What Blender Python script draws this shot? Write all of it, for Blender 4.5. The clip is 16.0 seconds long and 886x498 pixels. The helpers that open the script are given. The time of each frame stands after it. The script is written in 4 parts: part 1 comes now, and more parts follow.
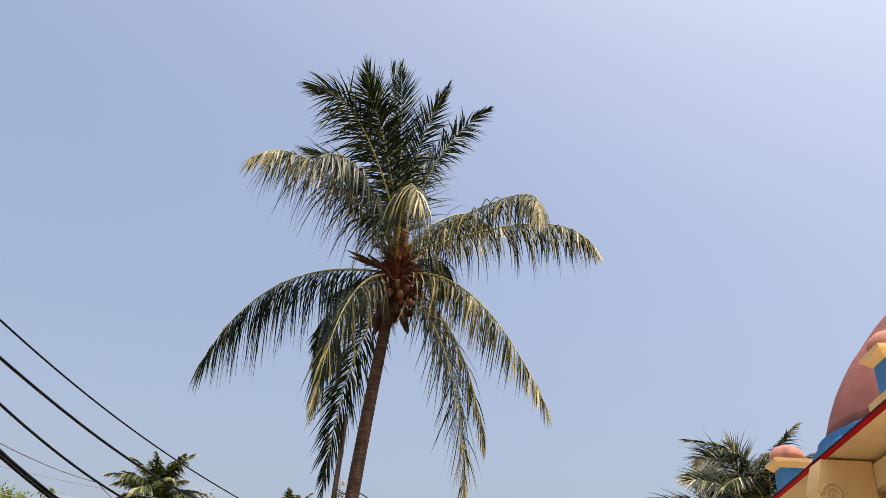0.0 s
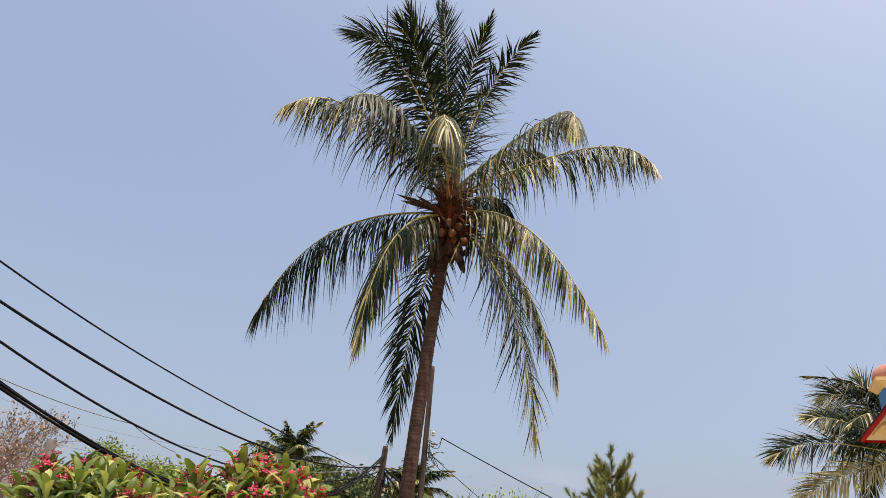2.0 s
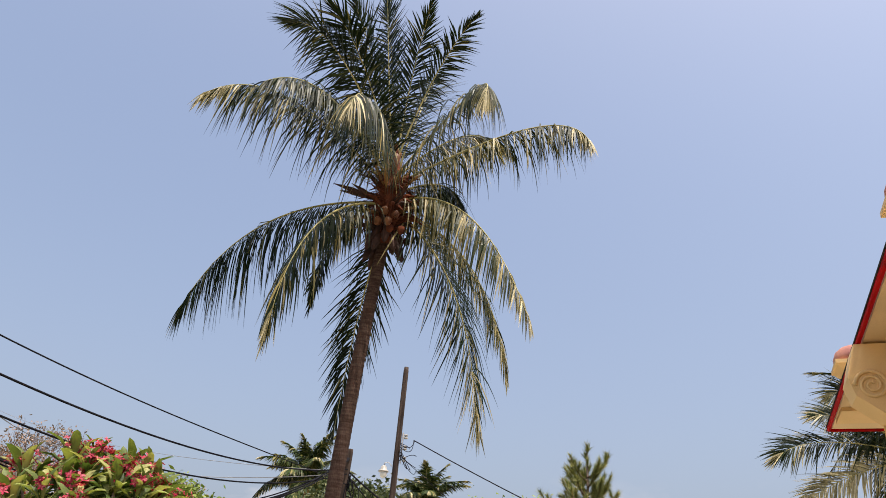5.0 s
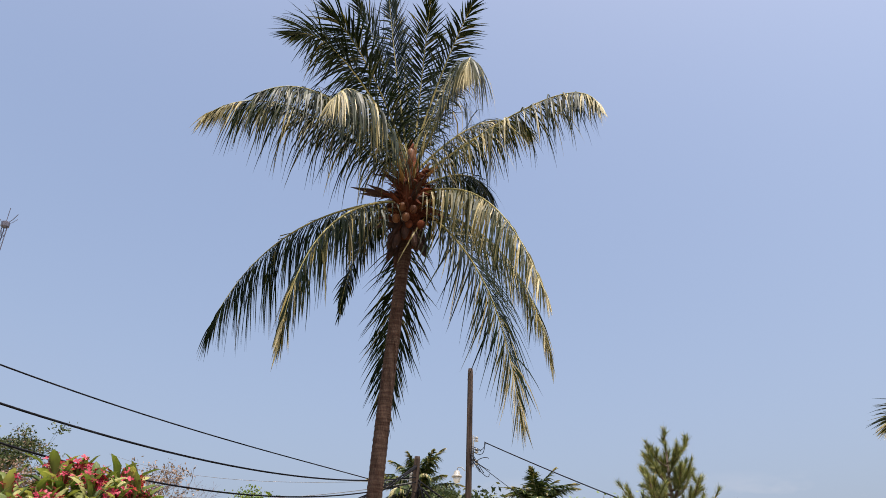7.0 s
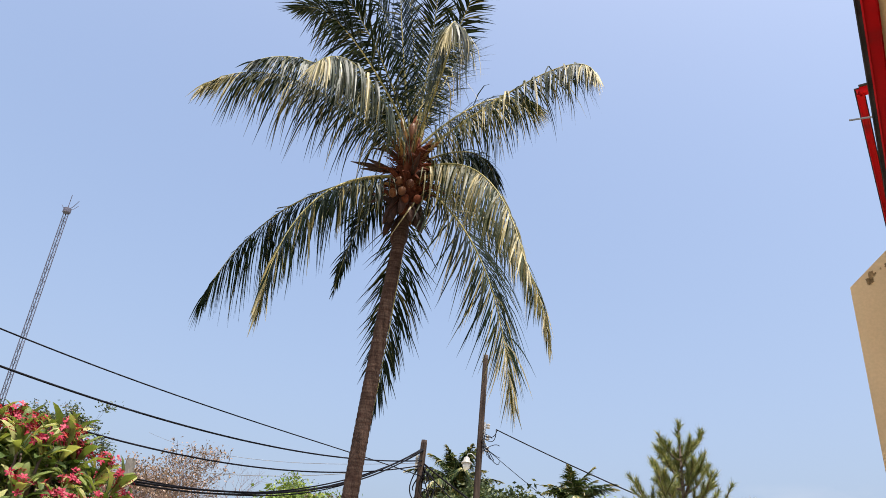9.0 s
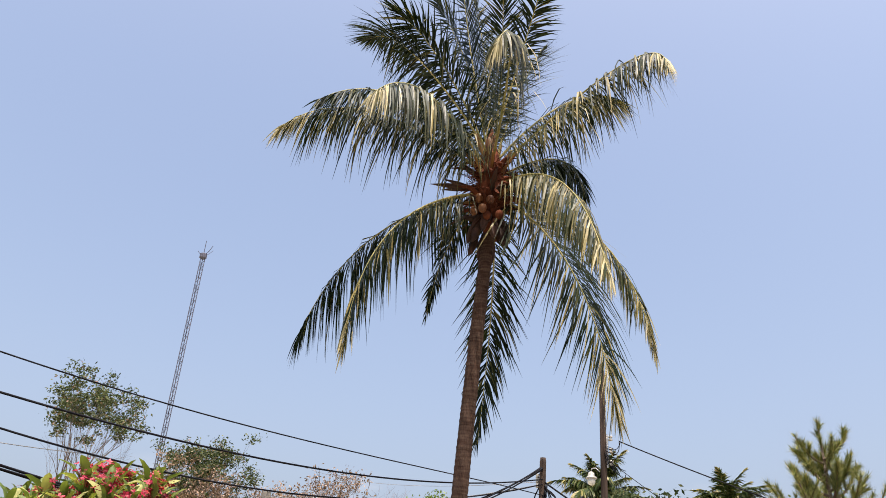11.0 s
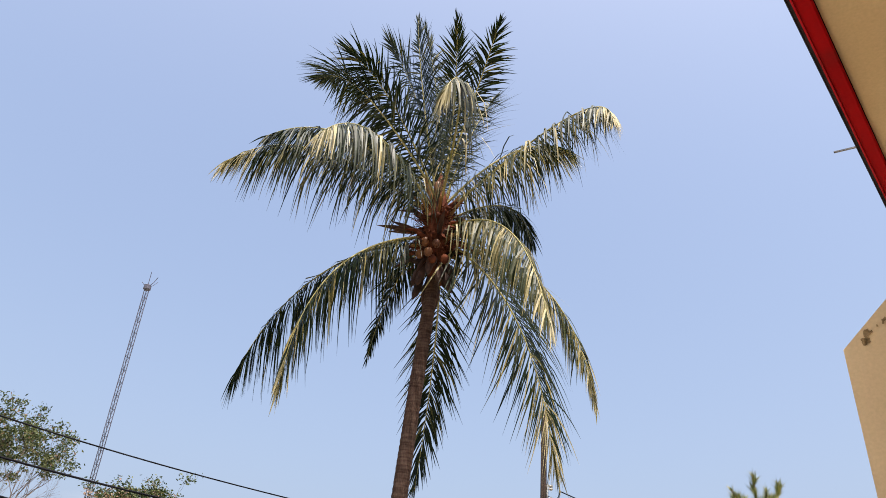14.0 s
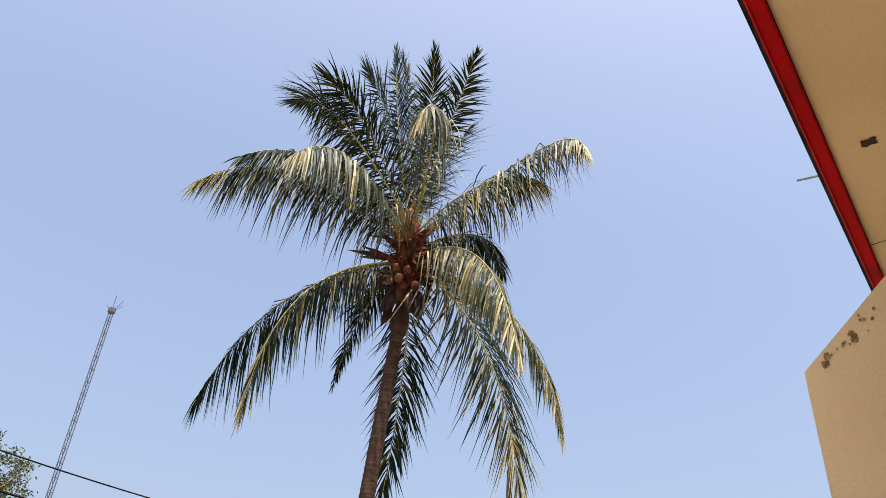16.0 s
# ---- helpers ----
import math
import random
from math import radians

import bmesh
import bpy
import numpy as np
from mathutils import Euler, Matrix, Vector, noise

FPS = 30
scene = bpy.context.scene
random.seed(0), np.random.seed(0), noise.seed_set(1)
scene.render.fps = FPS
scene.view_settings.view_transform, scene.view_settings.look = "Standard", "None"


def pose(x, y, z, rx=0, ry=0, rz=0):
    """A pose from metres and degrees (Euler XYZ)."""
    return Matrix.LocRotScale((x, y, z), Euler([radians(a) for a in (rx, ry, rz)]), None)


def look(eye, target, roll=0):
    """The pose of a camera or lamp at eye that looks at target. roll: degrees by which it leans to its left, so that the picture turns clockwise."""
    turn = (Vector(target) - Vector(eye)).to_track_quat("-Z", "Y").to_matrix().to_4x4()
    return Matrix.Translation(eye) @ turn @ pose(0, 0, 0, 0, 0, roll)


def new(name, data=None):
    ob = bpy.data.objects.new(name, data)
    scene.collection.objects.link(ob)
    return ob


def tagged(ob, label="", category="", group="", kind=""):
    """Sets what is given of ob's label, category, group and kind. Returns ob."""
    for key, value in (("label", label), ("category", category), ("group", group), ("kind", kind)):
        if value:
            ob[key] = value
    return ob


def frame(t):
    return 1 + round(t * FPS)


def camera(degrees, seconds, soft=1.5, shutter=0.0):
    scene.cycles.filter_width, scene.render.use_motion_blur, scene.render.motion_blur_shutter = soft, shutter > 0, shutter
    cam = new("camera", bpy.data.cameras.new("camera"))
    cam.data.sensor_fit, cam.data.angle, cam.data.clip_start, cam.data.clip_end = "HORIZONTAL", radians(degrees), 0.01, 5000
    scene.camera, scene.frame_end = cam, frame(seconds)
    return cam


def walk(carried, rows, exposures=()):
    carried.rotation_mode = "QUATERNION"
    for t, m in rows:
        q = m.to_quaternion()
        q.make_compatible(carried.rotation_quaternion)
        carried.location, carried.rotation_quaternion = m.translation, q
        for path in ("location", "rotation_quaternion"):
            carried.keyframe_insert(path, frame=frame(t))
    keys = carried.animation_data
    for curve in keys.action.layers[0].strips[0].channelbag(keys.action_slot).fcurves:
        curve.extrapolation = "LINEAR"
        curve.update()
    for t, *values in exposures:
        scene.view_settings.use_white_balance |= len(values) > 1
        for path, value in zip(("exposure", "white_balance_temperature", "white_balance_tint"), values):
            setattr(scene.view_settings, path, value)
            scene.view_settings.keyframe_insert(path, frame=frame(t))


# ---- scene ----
cam = camera(60.71, 16.0, soft=0.6)
PATH = [
    (0, look((0.036, -12.767, 1.802), (0.562, -4.077, 6.722), 5.09)),
    (0.5, look((0.337, -12.621, 1.762), (0.325, -3.844, 6.555), 5.79)),
    (1, look((0.679, -12.392, 1.704), (0.139, -3.563, 6.367), 6.33)),
    (1.5, look((1.031, -12.287, 1.673), (0.204, -3.408, 6.198), 5.72)),
    (2, look((1.303, -12.143, 1.627), (0.296, -3.227, 6.041), 4.74)),
    (2.5, look((1.640, -11.940, 1.617), (0.390, -3.034, 5.991), 4.36)),
    (3, look((1.879, -11.845, 1.610), (0.567, -3.004, 6.097), 3.77)),
    (3.5, look((2.186, -11.620, 1.613), (0.828, -2.881, 6.279), 3.72)),
    (4, look((2.531, -11.520, 1.599), (1.160, -2.846, 6.383), 4.08)),
    (4.2, look((2.622, -11.485, 1.598), (1.286, -2.787, 6.347), 4.23)),
    (6.3, look((3.629, -10.759, 1.592), (1.434, -2.038, 5.964), 3.18)),
    (6.5, look((3.757, -10.682, 1.575), (1.410, -2.047, 6.040), 2.47)),
    (7, look((4.078, -10.466, 1.527), (1.372, -2.023, 6.153), 1.02)),
    (7.5, look((4.268, -10.319, 1.507), (1.367, -1.984, 6.210), 1.16)),
    (8, look((4.560, -10.180, 1.438), (1.559, -1.949, 6.260), 2.37)),
    (8.5, look((4.759, -9.958, 1.356), (1.653, -1.772, 6.187), 3.77)),
    (9, look((4.930, -9.752, 1.346), (1.507, -1.546, 5.923), 4.58)),
    (9.5, look((5.077, -9.472, 1.473), (0.975, -1.454, 5.819), 4.62)),
    (9.7, look((5.117, -9.388, 1.504), (0.820, -1.473, 5.850), 4.48)),
    (11.8, look((5.492, -9.264, 1.668), (0.554, -2.092, 6.585), 3.66)),
    (12, look((5.466, -9.252, 1.666), (0.781, -2.048, 6.781), 3.67)),
    (12.5, look((5.449, -9.276, 1.697), (1.116, -2.035, 7.063), 3.08)),
    (13, look((5.478, -9.251, 1.678), (1.168, -1.999, 7.047), 2.85)),
    (13.5, look((5.491, -9.193, 1.729), (1.201, -1.818, 6.945), 2.96)),
    (14, look((5.493, -9.193, 1.722), (1.261, -1.700, 6.815), 3.61)),
    (14.5, look((5.486, -9.144, 1.669), (1.380, -1.588, 6.772), 4.78)),
    (15, look((5.477, -9.171, 1.692), (1.463, -1.600, 6.847), 4.20)),
    (15.5, look((5.488, -9.182, 1.677), (1.568, -1.661, 6.975), 3.89)),
    (16, look((5.488, -9.147, 1.648), (1.672, -1.700, 7.123), 4.02)),
]
walk(cam, PATH, exposures=((0, 1.03, 6980, 11), (3.5, 1.03, 6930, 11), (6.5, 1.0, 6650, 11), (7.5, 1.03, 6600, 11), (8, 1.25, 6750, 10), (8.5, 1.27, 6850, 10), (9.0, 1.24, 6450, 9), (9.5, 1.25, 6830, 11), (12, 1.26, 6780, 11), (12.5, 1.27, 6700, 10), (16, 1.25, 6650, 10)))

# ---- world and sun ----
SUN_EL, SUN_AZ = radians(73), radians(130)     # azimuth clockwise from +y
world = bpy.data.worlds.new("sky")
scene.world = world
world.use_nodes = True
wn = world.node_tree
sky = wn.nodes.new("ShaderNodeTexSky")
sky.sky_type = 'NISHITA'
sky.sun_disc = False
sky.sun_elevation, sky.sun_rotation = SUN_EL, SUN_AZ
sky.air_density, sky.dust_density, sky.ozone_density = 1.0, 6.3, 1.5
wn.nodes["Background"].inputs[1].default_value = 0.12
# thin small clouds low over the horizon
geo = wn.nodes.new("ShaderNodeTexCoord")
cloud_noise = wn.nodes.new("ShaderNodeTexNoise")
cloud_noise.inputs["Scale"].default_value, cloud_noise.inputs["Detail"].default_value = 9.0, 7.0
stretch = wn.nodes.new("ShaderNodeMapping")
stretch.inputs["Scale"].default_value = (1.0, 1.0, 2.6)
wn.links.new(geo.outputs["Generated"], stretch.inputs[0])
wn.links.new(stretch.outputs[0], cloud_noise.inputs["Vector"])
band = wn.nodes.new("ShaderNodeSeparateXYZ")
wn.links.new(geo.outputs["Generated"], band.inputs[0])
low = wn.nodes.new("ShaderNodeMapRange")
low.inputs[1].default_value, low.inputs[2].default_value, low.inputs[3].default_value, low.inputs[4].default_value = 0.13, 0.19, 1.0, 0.0
wn.links.new(band.outputs[2], low.inputs[0])
thick = wn.nodes.new("ShaderNodeMapRange")
thick.inputs[1].default_value, thick.inputs[2].default_value, thick.inputs[4].default_value = 0.56, 0.68, 0.45
wn.links.new(cloud_noise.outputs[0], thick.inputs[0])
cover = wn.nodes.new("ShaderNodeMath")
cover.operation = 'MULTIPLY'
wn.links.new(low.outputs[0], cover.inputs[0])
wn.links.new(thick.outputs[0], cover.inputs[1])
cloud_mix = wn.nodes.new("ShaderNodeMix")
cloud_mix.data_type = 'RGBA'
wn.links.new(cover.outputs[0], cloud_mix.inputs[0])
cloud_mix.inputs[7].default_value = (3.4, 3.3, 3.5, 1)
wn.links.new(cloud_mix.outputs[2], wn.nodes["Background"].inputs[0])
haze = wn.nodes.new("ShaderNodeMapRange")
haze.inputs[1].default_value, haze.inputs[2].default_value, haze.inputs[3].default_value, haze.inputs[4].default_value = 0.0, 0.60, 0.50, 0.0
wn.links.new(band.outputs[2], haze.inputs[0])
haze_mix = wn.nodes.new("ShaderNodeMix")
haze_mix.data_type = 'RGBA'
wn.links.new(haze.outputs[0], haze_mix.inputs[0])
wn.links.new(sky.outputs[0], haze_mix.inputs[6])
haze_mix.inputs[7].default_value = (1.66, 1.92, 2.66, 1)
wn.links.new(haze_mix.outputs[2], cloud_mix.inputs[6])
sun = new("sun", bpy.data.lights.new("sun", 'SUN'))
sun.data.energy, sun.data.angle, sun.data.color = 2.7, radians(0.53), (1.0, 0.95, 0.87)
SUN_DIR = Vector((math.sin(SUN_AZ) * math.cos(SUN_EL), math.cos(SUN_AZ) * math.cos(SUN_EL), math.sin(SUN_EL)))
sun.matrix_world = look(tuple(SUN_DIR * 40), (0, 0, 0))

# ---- materials ----


def nodes(name, rough=0.8, spec=0.3):
    m = bpy.data.materials.new(name)
    m.use_nodes = True
    b = m.node_tree.nodes["Principled BSDF"]
    b.inputs["Roughness"].default_value = rough
    b.inputs["Specular IOR Level"].default_value = spec
    return m, m.node_tree, b


def ramp(nt, src, stops):
    r = nt.nodes.new("ShaderNodeValToRGB")
    e = r.color_ramp.elements
    while len(e) < len(stops):
        e.new(0.5)
    for el, (p, c) in zip(e, stops):
        el.position, el.color = p, (*c, 1)
    nt.links.new(src, r.inputs[0])
    return r


def noise_tex(nt, scale, detail=4.0, coord="Object", stretch=None):
    n = nt.nodes.new("ShaderNodeTexNoise")
    n.inputs["Scale"].default_value, n.inputs["Detail"].default_value = scale, detail
    tc = nt.nodes.new("ShaderNodeTexCoord")
    src = tc.outputs[coord]
    if stretch:
        mp = nt.nodes.new("ShaderNodeMapping")
        mp.inputs["Scale"].default_value = stretch
        nt.links.new(src, mp.inputs[0])
        src = mp.outputs[0]
    nt.links.new(src, n.inputs["Vector"])
    return n


def mix(nt, fac, a, b, mode='MIX'):
    m = nt.nodes.new("ShaderNodeMix")
    m.data_type, m.blend_type = 'RGBA', mode
    for sock, v in ((m.inputs[0], fac), (m.inputs[6], a), (m.inputs[7], b)):
        if isinstance(v, (int, float)):
            sock.default_value = v
        elif isinstance(v, tuple):
            sock.default_value = (*v, 1)
        else:
            nt.links.new(v, sock)
    return m.outputs[2]


def bump(nt, b, src, strength, dist=0.01):
    n = nt.nodes.new("ShaderNodeBump")
    n.inputs["Strength"].default_value, n.inputs["Distance"].default_value = strength, dist
    nt.links.new(src, n.inputs["Height"])
    nt.links.new(n.outputs[0], b.inputs["Normal"])


def surface(name, c1, c2, scale=3.0, fine=60.0, rough=0.8, relief=0.2, spec=0.3, stretch=None, stain=None, stain_at=(0.6, 0.72)):
    """Two-tone surface with coarse tint, fine grain and optional stains."""
    m, nt, b = nodes(name, rough, spec)
    n1 = noise_tex(nt, scale, 6, stretch=stretch)
    n2 = noise_tex(nt, fine, 3, stretch=stretch)
    col = ramp(nt, n1.outputs[0], [(0.32, c1), (0.68, c2)]).outputs[0]
    g = ramp(nt, n2.outputs[0], [(0.3, (0.93, 0.93, 0.93)), (0.7, (1.03, 1.03, 1.03))]).outputs[0]
    col = mix(nt, 1.0, col, g, 'MULTIPLY')
    if stain:
        n3 = noise_tex(nt, scale * 0.7, 8, stretch=(1.3, 1.3, 0.5))
        f = ramp(nt, n3.outputs[0], [(stain_at[0], (0, 0, 0)), (stain_at[1], (1, 1, 1))]).outputs[0]
        col = mix(nt, f, col, stain)
    nt.links.new(col, b.inputs["Base Color"])
    bump(nt, b, n2.outputs[0], relief)
    return m


def leaf(name, stops, rough=0.55, thin=0.13, spec=0.2):
    """Leaf: the colour varies from blade to blade and within it; some light passes through."""
    m, nt, b = nodes(name, rough, spec)
    geo = nt.nodes.new("ShaderNodeNewGeometry")
    col = ramp(nt, geo.outputs["Random Per Island"], stops).outputs[0]
    n = noise_tex(nt, 6.0, 3)
    g = ramp(nt, n.outputs[0], [(0.3, (0.7, 0.72, 0.7)), (0.7, (1.15, 1.12, 1.05))]).outputs[0]
    col = mix(nt, 1.0, col, g, 'MULTIPLY')
    nt.links.new(col, b.inputs["Base Color"])
    tr = nt.nodes.new("ShaderNodeBsdfTranslucent")
    nt.links.new(mix(nt, 1.0, col, (1.25, 1.3, 0.6), 'MULTIPLY'), tr.inputs[0])
    ms = nt.nodes.new("ShaderNodeMixShader")
    ms.inputs[0].default_value = thin
    nt.links.new(b.outputs[0], ms.inputs[1])
    nt.links.new(tr.outputs[0], ms.inputs[2])
    nt.links.new(ms.outputs[0], nt.nodes["Material Output"].inputs[0])
    return m


# greens taken near black, so shade among the leaflets sits in the colour
M_GREEN = leaf("palm_leaf_shaded_green", [(0.0, (0.004, 0.010, 0.003)), (0.6, (0.009, 0.018, 0.005)), (0.88, (0.026, 0.040, 0.011)), (1.0, (0.15, 0.13, 0.05))], 0.45, 0.10, 0.16)
M_OLD = leaf("palm_leaf_ageing", [(0.0, (0.006, 0.013, 0.004)), (0.50, (0.017, 0.027, 0.008)), (0.76, (0.085, 0.080, 0.028)), (0.92, (0.25, 0.20, 0.085)), (1.0, (0.42, 0.36, 0.20))], 0.45, 0.12, 0.16)
M_HANG = leaf("palm_leaf_hanging", [(0.0, (0.005, 0.011, 0.004)), (0.72, (0.015, 0.027, 0.008)), (0.88, (0.08, 0.075, 0.024)), (1.0, (0.34, 0.27, 0.11))], 0.45, 0.12, 0.16)
# lighter leaf copy for the distant palms, with sunlight put into its colour
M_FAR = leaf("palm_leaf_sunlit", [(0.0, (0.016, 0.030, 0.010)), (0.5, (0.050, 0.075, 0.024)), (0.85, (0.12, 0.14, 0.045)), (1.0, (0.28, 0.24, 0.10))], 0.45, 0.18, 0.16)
M_PALE = leaf("palm_leaf_pale", [(0.0, (0.012, 0.022, 0.007)), (0.35, (0.032, 0.042, 0.013)), (0.62, (0.10, 0.088, 0.032)), (0.88, (0.22, 0.18, 0.078)), (1.0, (0.40, 0.34, 0.18))], 0.45, 0.14, 0.16)
M_DRY = leaf("palm_leaf_dry_tip", [(0.0, (0.10, 0.09, 0.045)), (0.4, (0.30, 0.26, 0.14)), (1.0, (0.55, 0.48, 0.32))])
M_RACHIS = surface("palm_rachis", (0.22, 0.21, 0.07), (0.40, 0.33, 0.12), 2.0, 50, 0.5, 0.1)
M_PETIOLE = surface("palm_petiole_tan", (0.10, 0.045, 0.016), (0.36, 0.19, 0.055), 3.0, 40, 0.7, 0.3)
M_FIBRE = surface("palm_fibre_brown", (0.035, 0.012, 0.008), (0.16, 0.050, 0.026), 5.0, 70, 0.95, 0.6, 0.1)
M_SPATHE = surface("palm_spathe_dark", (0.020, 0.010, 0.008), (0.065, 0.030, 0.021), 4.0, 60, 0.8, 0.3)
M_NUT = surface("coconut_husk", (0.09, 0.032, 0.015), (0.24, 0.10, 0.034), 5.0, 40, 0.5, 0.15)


def trunk_material():
    m, nt, b = nodes("palm_trunk", 0.95, 0.1)
    n1 = noise_tex(nt, 4.0, 6)
    n2 = noise_tex(nt, 30.0, 5, stretch=(3, 3, 0.6))
    n3 = noise_tex(nt, 9.0, 4, stretch=(0.4, 0.4, 3.0))
    col = ramp(nt, n1.outputs[0], [(0.3, (0.040, 0.022, 0.017)), (0.7, (0.090, 0.052, 0.040))]).outputs[0]
    col = mix(nt, 0.5, col, ramp(nt, n3.outputs[0], [(0.35, (0.038, 0.021, 0.016)), (0.65, (0.130, 0.088, 0.068))]).outputs[0])
    col = mix(nt, 1.0, col, ramp(nt, n2.outputs[0], [(0.3, (0.65, 0.65, 0.65)), (0.7, (1.15, 1.15, 1.15))]).outputs[0], 'MULTIPLY')
    nt.links.new(col, b.inputs["Base Color"])
    bump(nt, b, n2.outputs[0], 0.7, 0.02)
    return m


M_TRUNK = trunk_material()
M_YELLOW = surface("yellow_wall_paint", (0.64, 0.44, 0.20), (0.72, 0.50, 0.25), 1.2, 90, 0.8, 0.12, stain=(0.30, 0.20, 0.10), stain_at=(0.70, 0.86))
M_CREAM = surface("cream_soffit_paint", (0.60, 0.44, 0.25), (0.68, 0.51, 0.30), 1.0, 80, 0.85, 0.05, stain=(0.34, 0.24, 0.13), stain_at=(0.68, 0.84))
M_RED = surface("red_fascia_paint", (0.34, 0.002, 0.005), (0.44, 0.003, 0.006), 2.0, 70, 0.7, 0.08, 0.08, stain=(0.06, 0.012, 0.012), stain_at=(0.58, 0.74))
M_MOULD = surface("black_mould_edge", (0.012, 0.012, 0.013), (0.045, 0.04, 0.04), 6.0, 60, 0.95, 0.3)
M_BLUE = surface("blue_paint", (0.035, 0.17, 0.42), (0.05, 0.21, 0.48), 2.0, 70, 0.7, 0.12)
M_TERRA = surface("terracotta_paint", (0.40, 0.17, 0.13), (0.50, 0.24, 0.18), 2.2, 60, 0.85, 0.25, stain=(0.26, 0.11, 0.10), stain_at=(0.55, 0.75))
# same terracotta as the caps; the dome's shaded side is darkened in colour
M_DOME_SHADED = surface("shaded_dome_terracotta", (0.22, 0.085, 0.075), (0.31, 0.125, 0.105), 1.6, 40, 0.9, 0.3, 0.15, stain=(0.13, 0.055, 0.055), stain_at=(0.52, 0.72))
M_STAIN = surface("brown_mould", (0.13, 0.08, 0.035), (0.38, 0.26, 0.13), 40, 120, 1.0, 0.2)
M_CRACK = surface("dark_spall", (0.02, 0.014, 0.01), (0.08, 0.05, 0.03), 8, 60, 1.0, 0.4)
M_WOODPOLE = surface("weathered_pole_wood", (0.026, 0.019, 0.017), (0.080, 0.058, 0.048), 2.5, 50, 0.95, 0.5, 0.1, stretch=(5, 5, 0.35))
M_BOUNCE_PAVE = surface("pale_bounce_concrete", (0.46, 0.43, 0.38), (0.58, 0.55, 0.49), 1.2, 50, 0.95, 0.3, stain=(0.30, 0.27, 0.22), stain_at=(0.64, 0.8))
M_CONCRETE = surface("grey_concrete", (0.17, 0.155, 0.14), (0.26, 0.24, 0.215), 3, 60, 0.95, 0.3)
M_CABLE = surface("black_cable", (0.006, 0.006, 0.009), (0.014, 0.014, 0.018), 3, 40, 0.8, 0.05, 0.1)
M_THIN = surface("grey_wire", (0.16, 0.16, 0.17), (0.25, 0.25, 0.26), 3, 40, 0.5, 0.05)
M_METAL = surface("galvanised_steel", (0.33, 0.34, 0.36), (0.45, 0.46, 0.48), 4, 60, 0.45, 0.1)
M_MASTRED = surface("faded_mast_paint", (0.06, 0.06, 0.085), (0.10, 0.10, 0.14), 0.4, 30, 0.6, 0.05)
M_PORC = surface("aged_porcelain", (0.30, 0.29, 0.27), (0.42, 0.40, 0.37), 5, 60, 0.4, 0.05)
M_WHITE = surface("white_enamel", (0.70, 0.70, 0.68), (0.80, 0.80, 0.78), 5, 60, 0.4, 0.05)
M_BARK = surface("tree_bark", (0.09, 0.065, 0.05), (0.20, 0.155, 0.125), 3, 40, 0.95, 0.5, 0.1)
M_BARE = surface("bare_twigs", (0.12, 0.08, 0.07), (0.20, 0.145, 0.13), 2, 40, 0.95, 0.2, 0.1)
M_LEAF_A = leaf("leaf_mid_green", [(0.0, (0.024, 0.040, 0.015)), (0.6, (0.060, 0.082, 0.032)), (1.0, (0.16, 0.165, 0.08))])
M_LEAF_B = leaf("leaf_yellow_green", [(0.0, (0.08, 0.13, 0.025)), (0.6, (0.15, 0.21, 0.04)), (1.0, (0.26, 0.29, 0.07))])
M_LEAF_C = leaf("leaf_brownish", [(0.0, (0.10, 0.065, 0.045)), (0.5, (0.20, 0.135, 0.10)), (1.0, (0.32, 0.22, 0.18))])
M_NEEDLE = leaf("pine_needles", [(0.0, (0.05, 0.08, 0.028)), (0.5, (0.15, 0.185, 0.062)), (0.85, (0.32, 0.31, 0.11)), (1.0, (0.48, 0.37, 0.17))])
M_PLUM = leaf("plumeria_leaf", [(0.0, (0.045, 0.080, 0.022)), (0.45, (0.12, 0.165, 0.046)), (0.8, (0.23, 0.26, 0.085)), (1.0, (0.38, 0.37, 0.16))], 0.5, 0.3)
M_PETAL = leaf("plumeria_petal", [(0.0, (0.22, 0.008, 0.028)), (0.5, (0.40, 0.024, 0.070)), (1.0, (0.58, 0.14, 0.19))], 0.5, 0.3)
M_GROUND = surface("dry_ground", (0.30, 0.26, 0.20), (0.42, 0.37, 0.29), 0.25, 12, 1.0, 0.4, 0.1, stain=(0.10, 0.12, 0.05), stain_at=(0.5, 0.6))

# ---- mesh helpers ----


